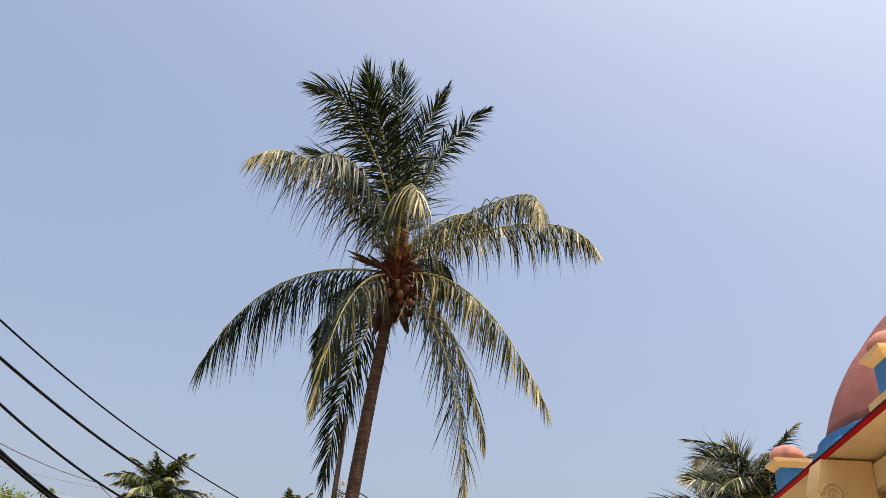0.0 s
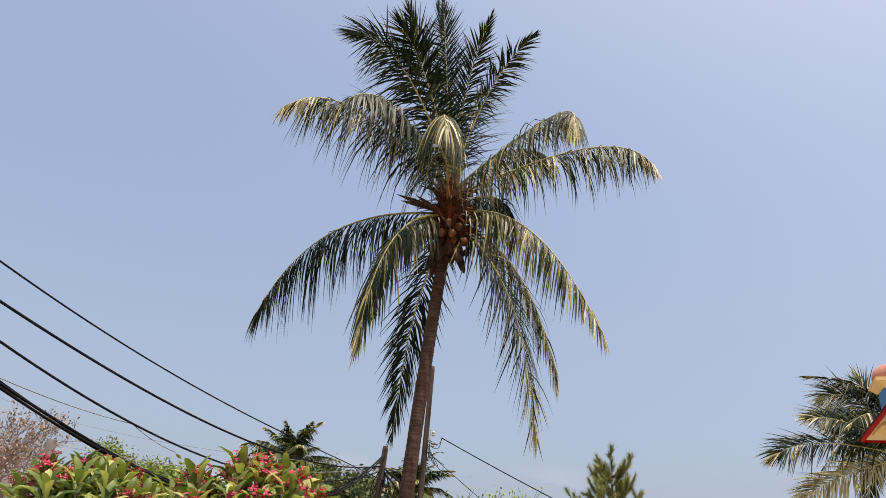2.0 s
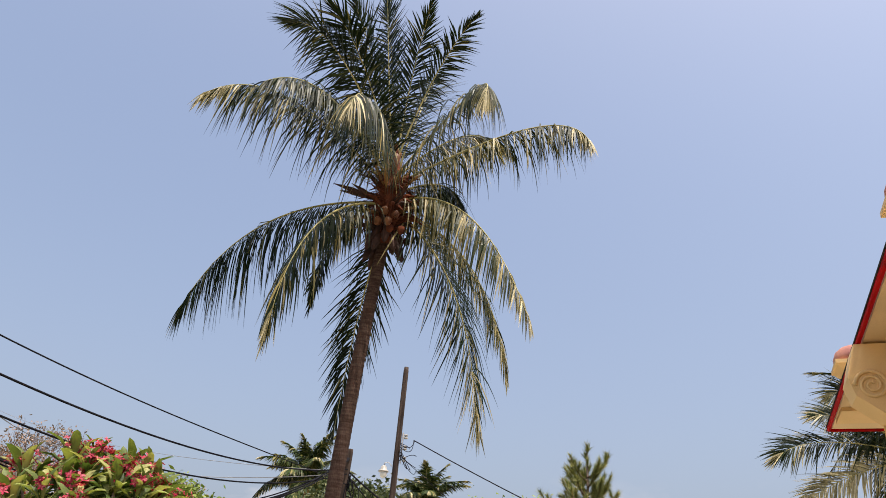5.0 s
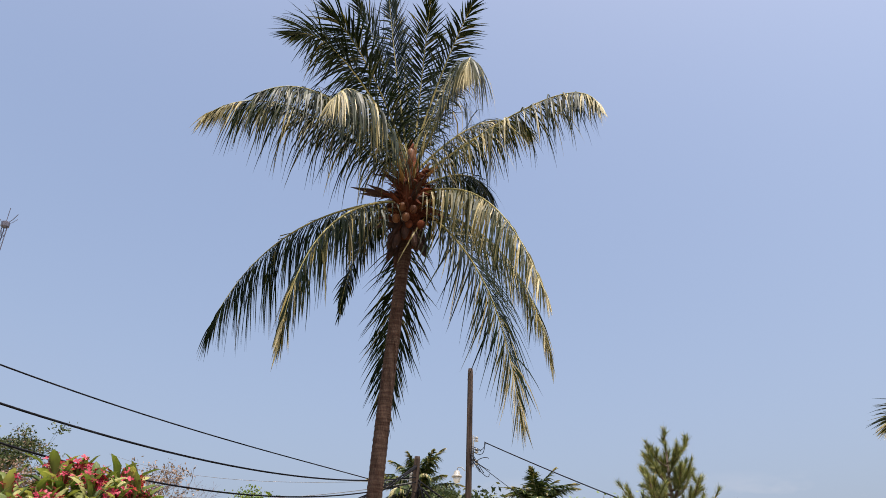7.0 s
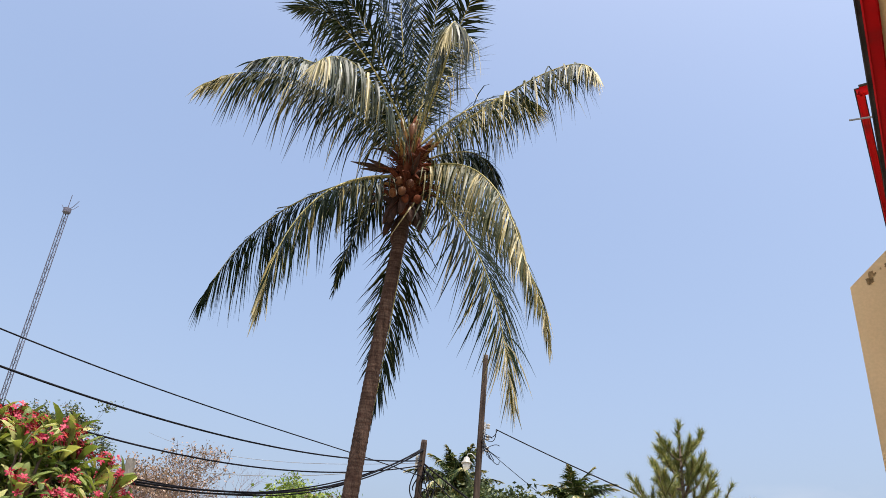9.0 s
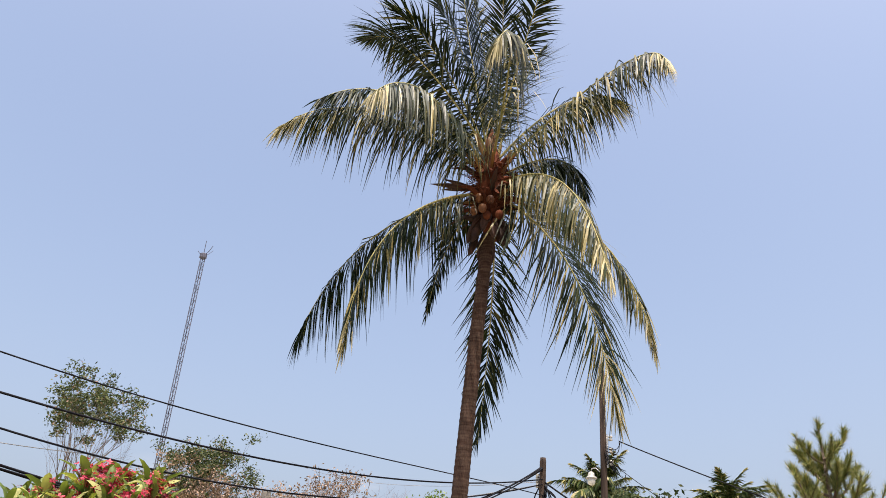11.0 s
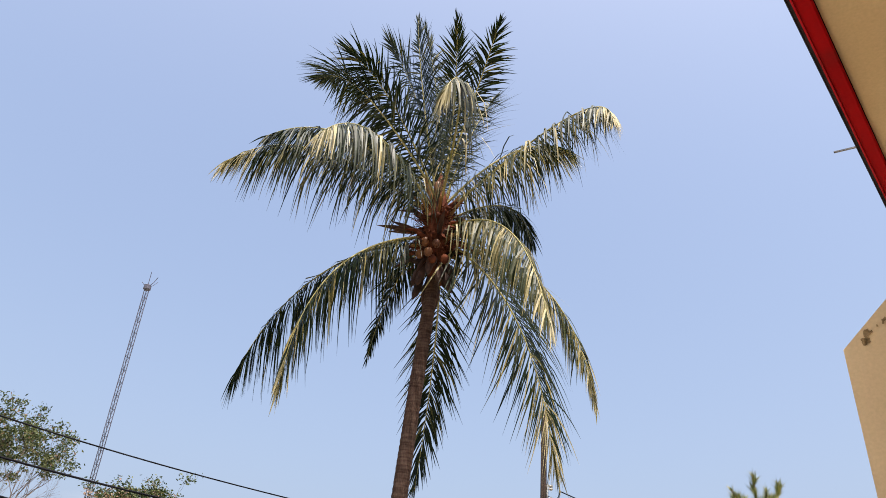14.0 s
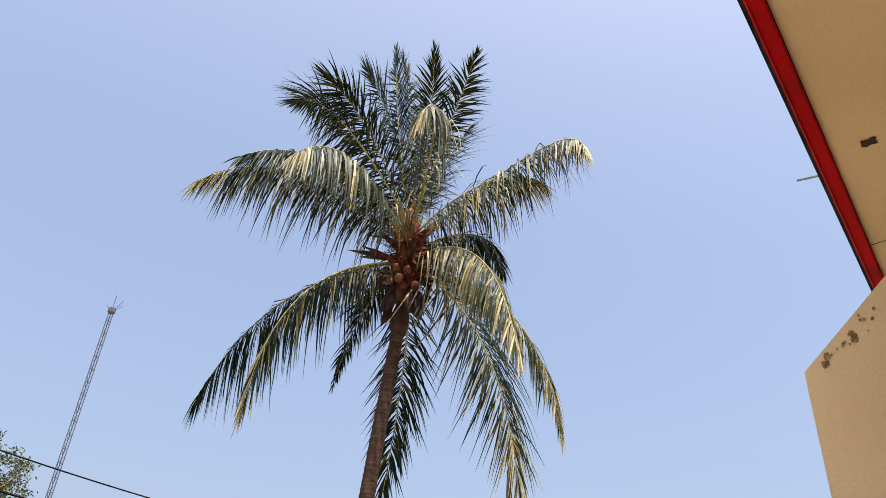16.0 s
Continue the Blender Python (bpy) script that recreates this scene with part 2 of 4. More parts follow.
class Geo:
    """Collects vertices and faces."""

    def __init__(self):
        self.v, self.f, self.mi = [], [], []

    def add(self, verts, faces, m=0):
        o = len(self.v)
        self.v += [tuple(p) for p in verts]
        self.f += [tuple(i + o for i in fc) for fc in faces]
        self.mi += [m] * len(faces)

    def tube(self, pts, radii, n=8, m=0, cap=True):
        pts = [Vector(p) for p in pts]
        vs, fs = [], []
        side = None
        for i, p in enumerate(pts):
            t = (pts[min(i + 1, len(pts) - 1)] - pts[max(i - 1, 0)])
            t = t.normalized() if t.length > 1e-9 else Vector((0, 0, 1))
            if side is None:
                side = t.orthogonal().normalized()
            side = (side - t * side.dot(t))
            side = side.normalized() if side.length > 1e-6 else t.orthogonal().normalized()
            w = t.cross(side)
            r = radii[i] if hasattr(radii, "__len__") else radii
            vs += [p + side * (r * math.cos(2 * math.pi * k / n)) + w * (r * math.sin(2 * math.pi * k / n)) for k in range(n)]
        for i in range(len(pts) - 1):
            for k in range(n):
                a, b = i * n + k, i * n + (k + 1) % n
                fs.append((a, b, b + n, a + n))
        if cap:
            fs.append(tuple(range(n - 1, -1, -1)))
            fs.append(tuple(range((len(pts) - 1) * n, len(pts) * n)))
        self.add(vs, fs, m)

    def lathe(self, centre, prof, n=24, m=0):
        """Profile of (radius, height) turned about the vertical through centre."""
        c = Vector(centre)
        vs = [c + Vector((r * math.cos(2 * math.pi * k / n), r * math.sin(2 * math.pi * k / n), z)) for r, z in prof for k in range(n)]
        fs = [(i * n + k, i * n + (k + 1) % n, (i + 1) * n + (k + 1) % n, (i + 1) * n + k) for i in range(len(prof) - 1) for k in range(n)]
        fs.append(tuple(range(n - 1, -1, -1)))
        fs.append(tuple(range((len(prof) - 1) * n, len(prof) * n)))
        self.add(vs, fs, m)


def mesh_of(name, g, mats, smooth=False):
    me = bpy.data.meshes.new(name)
    me.from_pydata(g.v, [], g.f)
    for m in (mats if isinstance(mats, (list, tuple)) else [mats]):
        me.materials.append(m)
    me.polygons.foreach_set("material_index", g.mi)
    if smooth:
        me.polygons.foreach_set("use_smooth", [True] * len(g.f))
    me.update()
    return me


def part(name, g, mats, parent=None, label="", smooth=False, kind=""):
    ob = new(name, g if isinstance(g, bpy.types.Mesh) else mesh_of(name, g, mats, smooth))
    ob.parent = parent
    return tagged(ob, label=label, kind=kind)


def thing(name, at, label, category, group="", kind=""):
    """An Empty at the base of a thing."""
    ob = new(name)
    ob.location = at
    ob.empty_display_size = 0.2
    return tagged(ob, label, category, group, kind)


def beam(g, p, q, wide, high, m=0, up=Vector((0, 0, 1)), bev=0.01):
    """A box with softened edges from p to q; p and q on its centre line."""
    p, q = Vector(p), Vector(q)
    t = (q - p).normalized()
    s = t.cross(up).normalized()
    u = s.cross(t)
    prof = []
    hw, hh = wide / 2, high / 2
    for sx, sy in ((-1, -1), (1, -1), (1, 1), (-1, 1)):
        for k in ((0, 1) if sx * sy > 0 else (1, 0)):
            prof.append((sx * (hw - bev * (1 - k)), sy * (hh - bev * k)))
    n = len(prof)
    vs = [e + s * a + u * b for e in (p, q) for a, b in prof]
    fs = [(k, (k + 1) % n, n + (k + 1) % n, n + k) for k in range(n)]
    fs += [tuple(range(n - 1, -1, -1)), tuple(range(n, 2 * n))]
    g.add(vs, fs, m)


def prism(g, outline, z0, z1, m=0):
    """Vertical prism over a plan outline (anticlockwise)."""
    n = len(outline)
    vs = [(x, y, z0) for x, y in outline] + [(x, y, z1) for x, y in outline]
    g.add(vs, [(k, (k + 1) % n, n + (k + 1) % n, n + k) for k in range(n)] + [tuple(range(n - 1, -1, -1)), tuple(range(n, 2 * n))], m)


def bez(p0, p1, p2, t):
    return p0 * (1 - t) ** 2 + p1 * (2 * t * (1 - t)) + p2 * t * t


# ---- ground ----
g = Geo()
xs = [math.copysign(abs(i / 30) ** 2.2 * 2200, i) for i in range(-30, 31)]
g.add([(x, y, 0.04 * noise.noise(Vector((x * 0.1, y * 0.1, 0))) if abs(x) < 60 and abs(y) < 60 else 0) for y in xs for x in xs],
      [(j * 61 + i, j * 61 + i + 1, (j + 1) * 61 + i + 1, (j + 1) * 61 + i) for j in range(60) for i in range(60)])
tagged(part("ground", g, M_GROUND, smooth=True), "dry brown earth with patches of grass", "ground", kind="structure")

# out-of-view pale slab, added to throw light up onto the soffits
pv = Geo()
prism(pv, [(3.0, -16), (12, -16), (12, 2.5), (6.4, 2.5), (4.6, -5.0)], -0.2, 0.07)
tagged(part("pavement", pv, M_BOUNCE_PAVE), "unseen pale concrete pavement added to bounce light under the eaves", "pavement", kind="structure")

# ---- palms ----


def frond(parent, base, apex, tip, mat, length=0.85, droop=0.7, count=72, seed=0, dry=0.12, width=0.043, bend=0.58, stem=0.16, thick=0.028, inward=0.0, lopped=0.0, wild=0.10, twist=0.0):
    """One pinnate leaf: a tapered rachis through base, apex and tip, with two rows of narrow leaflets."""
    rnd = random.Random(seed)
    b, a, e = Vector(base), Vector(apex), Vector(tip)
    c = (a - b * (1 - bend) ** 2 - e * bend ** 2) / (2 * bend * (1 - bend))
    pts = [bez(b, c, e, i / 24) for i in range(25)]
    r = Geo()
    r.tube(pts, [thick * (1 - 0.88 * (i / 24) ** 0.7) for i in range(25)], 6)
    fr = part("frond", r, M_RACHIS, parent, smooth=True)
    lg = Geo()
    total = sum((pts[i + 1] - pts[i]).length for i in range(24))
    out = Vector((e.x - b.x, e.y - b.y, 0))
    out = out.normalized() if out.length > 0.05 else Vector((1, 0, 0))
    for i in range(count):
        t = stem + (1 - stem) * ((i + 0.5) / count) ** 0.88
        for sgn in (-1, 1):
            tt = min(1, t + rnd.uniform(-0.010, 0.010))
            p = bez(b, c, e, tt)
            T = ((c - b) * (2 * (1 - tt)) + (e - c) * (2 * tt)).normalized()
            S = T.cross(Vector((0, 0, 1)))
            if S.length < 0.25:
                S = out.cross(Vector((0, 0, 1)))
            S.normalize()
            if twist:
                S = Matrix.Rotation(twist, 3, T) @ S
            Nn = S.cross(T)
            k = (t - stem) / (1 - stem)
            ln = length * (0.50 + 0.50 * math.sin(math.pi * min(1, 0.15 + k * 0.85) ** 0.9)) * (rnd.uniform(0.75, 1.12) if wild < 0.12 else rnd.uniform(0.6, 1.2))
            ln *= 1 - (0.36 if droop > 0.6 else 0.32) * max(0.0, k - 0.72) / 0.28
            if rnd.random() < 0.035:
                ln *= 0.5
            fwd = (0.55 + 0.35 * k if droop > 0.6 else 1.05 - 0.9 * min(droop, 0.5) + 0.65 * k) + 0.6 * max(0, k - 0.8) / 0.2
            tipped = max(0.0, k - 0.72) / 0.28
            rise = Nn * rnd.uniform(-0.1, 0.3) if droop <= 0.6 else Vector((0, 0, -rnd.uniform(0.25, 0.75)))
            d = (S * (sgn * (1 - 0.8 * tipped) * (0.72 if droop > 0.6 else 1.0)) + T * (fwd + 0.5 * tipped) + rise
                 + Vector((rnd.gauss(0, wild), rnd.gauss(0, wild), rnd.gauss(0, wild)))).normalized()
            dn = (Vector((0, 0, -1)) - out * inward).normalized()
            q, prev = p.copy(), []
            w0 = width * rnd.uniform(0.75, 1.15)
            face = (T * 0.9 - d * T.dot(d)).normalized()
            face = (face + dn * rnd.uniform(-0.35, 0.35)).normalized()
            dr = min(1.0, droop * rnd.uniform(0.75, 1.2) * (1 - 0.6 * tipped))
            if lopped and rnd.random() < lopped:
                continue
            d0, vs, segs = d, [], 4
            for sgi in range(segs + 1):
                w = w0 * (0.45, 1.0, 0.9, 0.55, 0.06)[sgi]
                vs += [q - face * (w / 2), q + face * (w / 2)]
                d = d0.lerp(dn, min(0.97, dr * (0.30, 0.72, 0.95, 1.05, 1.1)[sgi])).normalized()
                q = q + d * (ln / segs)
            mi = 1 if dry > 0.07 and ((k > 1 - dry * 1.6 and rnd.random() < 0.7) or rnd.random() < dry * 0.5) else 0
            lg.add(vs, [(2 * j, 2 * j + 1, 2 * j + 3, 2 * j + 2) for j in range(segs)], mi)
    part("foliage", lg, [mat, M_DRY], fr, kind="stuff")
    return fr


def ringed_trunk(parent, pts, r0, r1, rings, seed=1):
    """Palm trunk with shallow leaf-scar rings."""
    rnd = random.Random(seed)
    pts = [Vector(p) for p in pts]
    c, n = Geo(), rings * 2
    path, rad = [], []
    for i in range(n + 1):
        t = i / n
        path.append(bez(pts[0], pts[1], pts[2], t))
        r = r0 + (r1 - r0) * t + 0.07 * math.exp(-t * 14)
        rad.append(r * (1.0 + (0.035 if i % 2 else -0.02) + rnd.uniform(-0.012, 0.012)))
    c.tube(path, rad, 18)
    return part("trunk", c, M_TRUNK, parent, smooth=True)


palm = thing("coconut_palm", (-0.42, 0.05, 0), "tall coconut palm with drooping half-dry fronds and coconuts", "palm tree")
palm_inv = Matrix.Translation((0.42, -0.05, 0))


bpy.context.view_layer.update()
made = [ringed_trunk(palm, ((-0.42, 0.05, -0.1), (-0.42, 0.32, 4.0), (-0.06, 0.46, 8.12)), 0.128, 0.104, 82)]
#        base                apex                 tip                  material length droop dry
FRONDS = [
    ((-0.07, 0.38, 8.83), (-1.88, -1.34, 9.80), (-2.65, -2.24, 9.04), M_OLD, 0.95, 0.85, 0.24),
    ((-0.09, 0.35, 8.91), (0.00, -1.99, 9.05), (0.20, -3.30, 7.90), M_HANG, 1.05, 0.88, 0.20),
    ((-0.07, 0.42, 9.05), (1.80, -2.45, 8.82), (1.98, -3.25, 7.95), M_OLD, 0.80, 0.85, 0.18),
    ((0.00, 0.47, 9.00), (2.75, -0.45, 9.60), (3.52, -1.21, 8.64), M_OLD, 0.78, 0.85, 0.22),
    ((-0.04, 0.36, 9.00), (1.15, 1.25, 10.65), (1.80, 1.90, 10.85), M_OLD, 0.92, 0.70, 0.18),
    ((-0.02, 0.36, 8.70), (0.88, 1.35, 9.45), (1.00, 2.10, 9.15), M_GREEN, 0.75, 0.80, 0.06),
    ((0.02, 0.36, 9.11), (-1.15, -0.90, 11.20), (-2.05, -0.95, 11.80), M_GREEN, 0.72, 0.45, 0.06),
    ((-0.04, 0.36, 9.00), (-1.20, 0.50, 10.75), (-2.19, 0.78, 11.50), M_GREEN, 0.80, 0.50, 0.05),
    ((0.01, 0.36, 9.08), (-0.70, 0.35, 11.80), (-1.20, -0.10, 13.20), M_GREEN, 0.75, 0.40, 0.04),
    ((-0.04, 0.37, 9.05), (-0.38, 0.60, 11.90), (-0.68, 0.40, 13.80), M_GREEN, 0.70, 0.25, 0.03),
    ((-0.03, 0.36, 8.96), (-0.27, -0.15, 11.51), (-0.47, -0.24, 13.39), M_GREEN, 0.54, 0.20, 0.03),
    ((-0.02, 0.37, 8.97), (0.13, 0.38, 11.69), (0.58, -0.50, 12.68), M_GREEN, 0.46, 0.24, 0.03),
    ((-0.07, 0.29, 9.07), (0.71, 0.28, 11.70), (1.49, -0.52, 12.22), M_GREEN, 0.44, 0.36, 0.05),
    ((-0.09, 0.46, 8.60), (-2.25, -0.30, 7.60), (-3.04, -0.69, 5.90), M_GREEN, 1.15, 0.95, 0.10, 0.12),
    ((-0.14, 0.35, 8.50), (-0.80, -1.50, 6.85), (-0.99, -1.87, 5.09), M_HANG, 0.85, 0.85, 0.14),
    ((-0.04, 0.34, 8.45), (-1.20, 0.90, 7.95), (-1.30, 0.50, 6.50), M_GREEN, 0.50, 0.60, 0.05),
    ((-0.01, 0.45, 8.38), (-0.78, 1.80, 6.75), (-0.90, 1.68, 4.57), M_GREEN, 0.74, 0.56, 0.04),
    ((0.02, 0.40, 8.45), (1.28, 0.95, 6.75), (1.65, 1.30, 4.75), M_HANG, 1.15, 0.50, 0.22, 0.30, 0.9),
    ((-0.01, 0.45, 8.50), (1.48, 1.95, 7.75), (2.10, 2.04, 5.81), M_PALE, 0.80, 0.66, 0.14, 0.0, 0.5),
    ((-0.02, 0.33, 8.55), (1.63, -0.24, 7.80), (2.60, -1.33, 5.61), M_PALE, 0.90, 0.85, 0.12, 0.15),
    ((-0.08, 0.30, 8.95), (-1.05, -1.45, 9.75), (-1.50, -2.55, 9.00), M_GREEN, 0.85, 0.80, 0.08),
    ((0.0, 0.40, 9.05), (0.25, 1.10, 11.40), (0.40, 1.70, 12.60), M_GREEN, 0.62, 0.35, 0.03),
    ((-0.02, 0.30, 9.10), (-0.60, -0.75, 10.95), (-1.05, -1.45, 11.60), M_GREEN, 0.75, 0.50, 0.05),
]
for i, (b, a, e, mat, ln, dr, dry, *inw) in enumerate(FRONDS):
    young = dr <= 0.5 and b[2] > 8.8
    if young:
        e = Vector(a).lerp(Vector(e), 0.97)
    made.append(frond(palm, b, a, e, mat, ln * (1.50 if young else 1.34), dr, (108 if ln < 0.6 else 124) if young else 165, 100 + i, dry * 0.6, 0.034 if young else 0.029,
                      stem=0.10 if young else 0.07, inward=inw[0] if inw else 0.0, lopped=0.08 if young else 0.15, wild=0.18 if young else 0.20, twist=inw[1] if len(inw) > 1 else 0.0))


def petiole(parent, base, end, wide, mat, seed):
    """Broad clasping leaf base that narrows outwards."""
    b, e = Vector(base), Vector(end)
    c = (b + e) / 2 + Vector((0, 0, 0.12))
    q = Geo()
    pts = [bez(b, c, e, i / 8) for i in range(9)]
    q.tube(pts, [wide * (1 - 0.72 * (i / 8) ** 0.6) for i in range(9)], 7)
    return part("leaf_base", q, mat, parent, smooth=True)


CROWN = Matrix.Translation((-0.06, 0.38, 0.22))
rnd = random.Random(5)
for i, (b, a, e, *_) in enumerate(FRONDS):
    d = Vector(a) - Vector(b)
    d.normalize()
    made.append(petiole(palm, (b[0] * 0.4 - 0.03, (b[1] - 0.4) * 0.4 + 0.4, b[2] - 0.35), Vector(b) + d * 0.55, 0.075, M_PETIOLE, i))
# old stubs, fibre and dry flower sheaths
for i in range(46):
    az, el = rnd.uniform(0, 2 * math.pi), rnd.uniform(-0.35, 0.45)
    z = rnd.uniform(7.75, 8.75)
    ln = rnd.uniform(0.3, 0.68)
    d = Vector((math.cos(az) * math.cos(el), math.sin(az) * math.cos(el), math.sin(el)))
    o = Vector((0.02, -0.05, z)) + Vector((d.x, d.y, 0)) * 0.08
    q = Geo()
    mid = o + d * ln * 0.55 + Vector((0, 0, 0.05))
    q.tube([o, o + d * ln * 0.3, mid, o + d * ln + Vector((0, 0, -0.08))], [0.055, 0.06, 0.04, 0.006], 5)
    made.append(part("dry_stub", q, M_FIBRE if i % 3 else M_SPATHE, palm))
for az, z, ln in ((3.5, 8.45, 1.05), (3.2, 8.5, 0.95), (3.9, 8.35, 0.8), (0.2, 8.4, 0.75), (5.4, 8.3, 0.7), (0.9, 8.45, 0.8)):
    d = Vector((math.cos(az), math.sin(az), 0.08))
    q = Geo()
    o = Vector((0.02, -0.05, z - 0.1))
    q.tube([o, o + d * ln * 0.35, o + d * ln * 0.7 + Vector((0, 0, 0.05)), o + d * ln + Vector((0, 0, 0.08))], [0.03, 0.05, 0.045, 0.005], 6)
    made.append(part("spathe", q, M_SPATHE, palm, "dark dry flower sheath"))
for i in range(16):
    az = rnd.uniform(0, 2 * math.pi)
    o = Vector((0.03 + 0.16 * math.cos(az), -0.05 + 0.16 * math.sin(az), rnd.uniform(7.65, 7.95)))
    ln = rnd.uniform(0.25, 0.55)
    q = Geo()
    d = Vector((math.cos(az) * 0.5, math.sin(az) * 0.5, -1)).normalized()
    q.tube([o, o + d * ln * 0.5, o + d * ln], [0.035, 0.05, 0.004], 5)
    made.append(part("hanging_husk", q, M_SPATHE, palm))
# shaggy fibre and flower stalks between the leaf bases
q = Geo()
for i in range(420):
    az, el = rnd.uniform(0, 2 * math.pi), rnd.uniform(-0.9, 0.9)
    d = Vector((math.cos(az) * math.cos(el), math.sin(az) * math.cos(el), math.sin(el)))
    o = Vector((0.02, -0.04, rnd.uniform(7.7, 8.8))) + Vector((d.x, d.y, 0)) * 0.14
    ln = rnd.uniform(0.15, 0.5)
    q.tube([o, o + d * ln * 0.5, o + d * ln + Vector((rnd.gauss(0, 0.06), rnd.gauss(0, 0.06), -0.10 * ln))], [0.010, 0.008, 0.003], 3)
made.append(part("fibre", q, M_FIBRE, palm, "reddish brown shaggy fibre", kind="stuff"))
for i in range(10):
    az = 0.628 * i + rnd.uniform(-0.2, 0.2)
    o = Vector((0.03 + 0.20 * math.cos(az), -0.05 + 0.20 * math.sin(az), rnd.uniform(7.5, 7.8)))
    d = Vector((math.cos(az) * 0.35, math.sin(az) * 0.35, -1)).normalized()
    ln = rnd.uniform(0.30, 0.52)
    q = Geo()
    q.tube([o, o + d * ln * 0.45, o + d * ln * 0.8, o + d * ln], [0.03, 0.075, 0.05, 0.004], 7)
    made.append(part("hanging_husk", q, M_SPATHE, palm))
# fibrous sheath round the growing point
q = Geo()
q.lathe((0.02, -0.04, 0), [(0.10, 7.5), (0.17, 7.75), (0.22, 8.1), (0.22, 8.5), (0.17, 8.9), (0.09, 9.3), (0.03, 9.6)], 16)
made.append(part("leaf_sheath", q, M_FIBRE, palm, "tan fibrous leaf sheath", True))
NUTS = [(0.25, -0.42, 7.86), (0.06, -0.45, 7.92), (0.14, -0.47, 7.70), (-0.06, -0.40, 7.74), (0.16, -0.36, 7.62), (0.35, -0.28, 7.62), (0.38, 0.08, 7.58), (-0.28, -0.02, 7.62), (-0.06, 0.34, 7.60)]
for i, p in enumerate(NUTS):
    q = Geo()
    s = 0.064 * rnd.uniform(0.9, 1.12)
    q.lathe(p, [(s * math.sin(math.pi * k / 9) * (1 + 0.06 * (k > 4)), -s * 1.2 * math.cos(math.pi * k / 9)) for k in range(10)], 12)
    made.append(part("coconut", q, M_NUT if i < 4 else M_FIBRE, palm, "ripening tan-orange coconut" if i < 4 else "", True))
q = Geo()
q.lathe((0.10, -0.24, 9.15), [(0.02, -0.24), (0.055, -0.12), (0.075, 0.0), (0.06, 0.07), (0.02, 0.11)], 12)
made.append(part("flower_spike", q, M_NUT, palm, "orange young flower spike", True))
for o in made:
    o.matrix_parent_inverse = palm_inv if o.name.startswith(("trunk", "frond", "leaf_base")) else palm_inv @ CROWN


def small_palm(name, at, height, length, n, seed, label, mat=M_GREEN, lean=(0, 0), count=42, droop=0.6, rtrunk=0.14, width=0.078, hung=()):
    """A simpler coconut palm for the distance."""
    rnd = random.Random(seed)
    t = thing(name, at, label, "palm tree", "background palms")
    top = Vector((lean[0], lean[1], height))
    ringed_trunk(t, ((0, 0, -0.1), (lean[0] * 0.4, lean[1] * 0.4, height * 0.55), top), rtrunk, rtrunk * 0.75, 30, seed)
    hub = Geo()
    hub.lathe(top, [(0.1, -0.25), (0.22, 0.0), (0.2, 0.4), (0.03, 0.8)], 10)
    part("leaf_sheath", hub, M_PETIOLE, t, smooth=True)
    dirs = []
    for i in range(n):
        az = 2.4 * i + rnd.uniform(-0.3, 0.3)
        el = 1.42 - 1.45 * (i / n) ** 1.15 + rnd.uniform(-0.12, 0.12)
        dirs.append((az, el, length * rnd.uniform(0.85, 1.1)))
    for i, (az, el, ln) in enumerate(dirs):
        h = Vector((math.cos(az), math.sin(az), 0))
        a = top + Vector((0, 0, 0.25)) + (h * math.cos(el) + Vector((0, 0, math.sin(el)))) * ln * 0.6
        sag = 0.62 * max(0.15, math.cos(el * 0.8))
        e = top + Vector((0, 0, 0.25)) + (h * math.cos(el - sag) + Vector((0, 0, math.sin(el - sag)))) * ln
        frond(t, top + Vector((0, 0, 0.2)) + h * 0.08, a, e, mat if rnd.random() < 0.7 else M_OLD, ln * 0.30, droop, count, seed * 50 + i, 0.08, width * ln / 3)
    for i, (a, e, m) in enumerate(hung):
        base = Vector(at)
        frond(t, top + Vector((0, 0, 0.25)), Vector(a) - base, Vector(e) - base, m, length * 0.34, 0.34, count, seed * 70 + i, 0.10, width, wild=0.14, twist=-1.1)
    return t


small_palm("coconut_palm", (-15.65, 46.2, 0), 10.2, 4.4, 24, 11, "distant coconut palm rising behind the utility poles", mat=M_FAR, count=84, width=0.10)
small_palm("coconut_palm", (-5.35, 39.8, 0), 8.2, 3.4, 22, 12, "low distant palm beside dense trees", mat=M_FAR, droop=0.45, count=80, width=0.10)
small_palm("coconut_palm", (14.46, 14.49, 0), 7.4, 3.7, 20, 14, "coconut palm half hidden by the domed pavilion", mat=M_GREEN, count=92, droop=0.55, width=0.042, rtrunk=0.17,
           hung=(((10.95, 13.56, 7.72), (9.67, 13.51, 7.15), M_GREEN),
                 ((11.76, 13.99, 6.74), (10.40, 13.81, 5.88), M_DRY),
                 ((12.77, 14.45, 9.59), (11.82, 14.42, 9.43), M_OLD),
                 ((13.64, 14.75, 9.69), (13.31, 14.74, 10.30), M_OLD),
                 ((12.94, 14.99, 8.69), (12.08, 14.97, 8.70), M_GREEN),
                 ((12.03, 13.46, 8.48), (10.82, 13.14, 8.42), M_GREEN)))

# ---- broadleaf trees, bare trees, pines ----


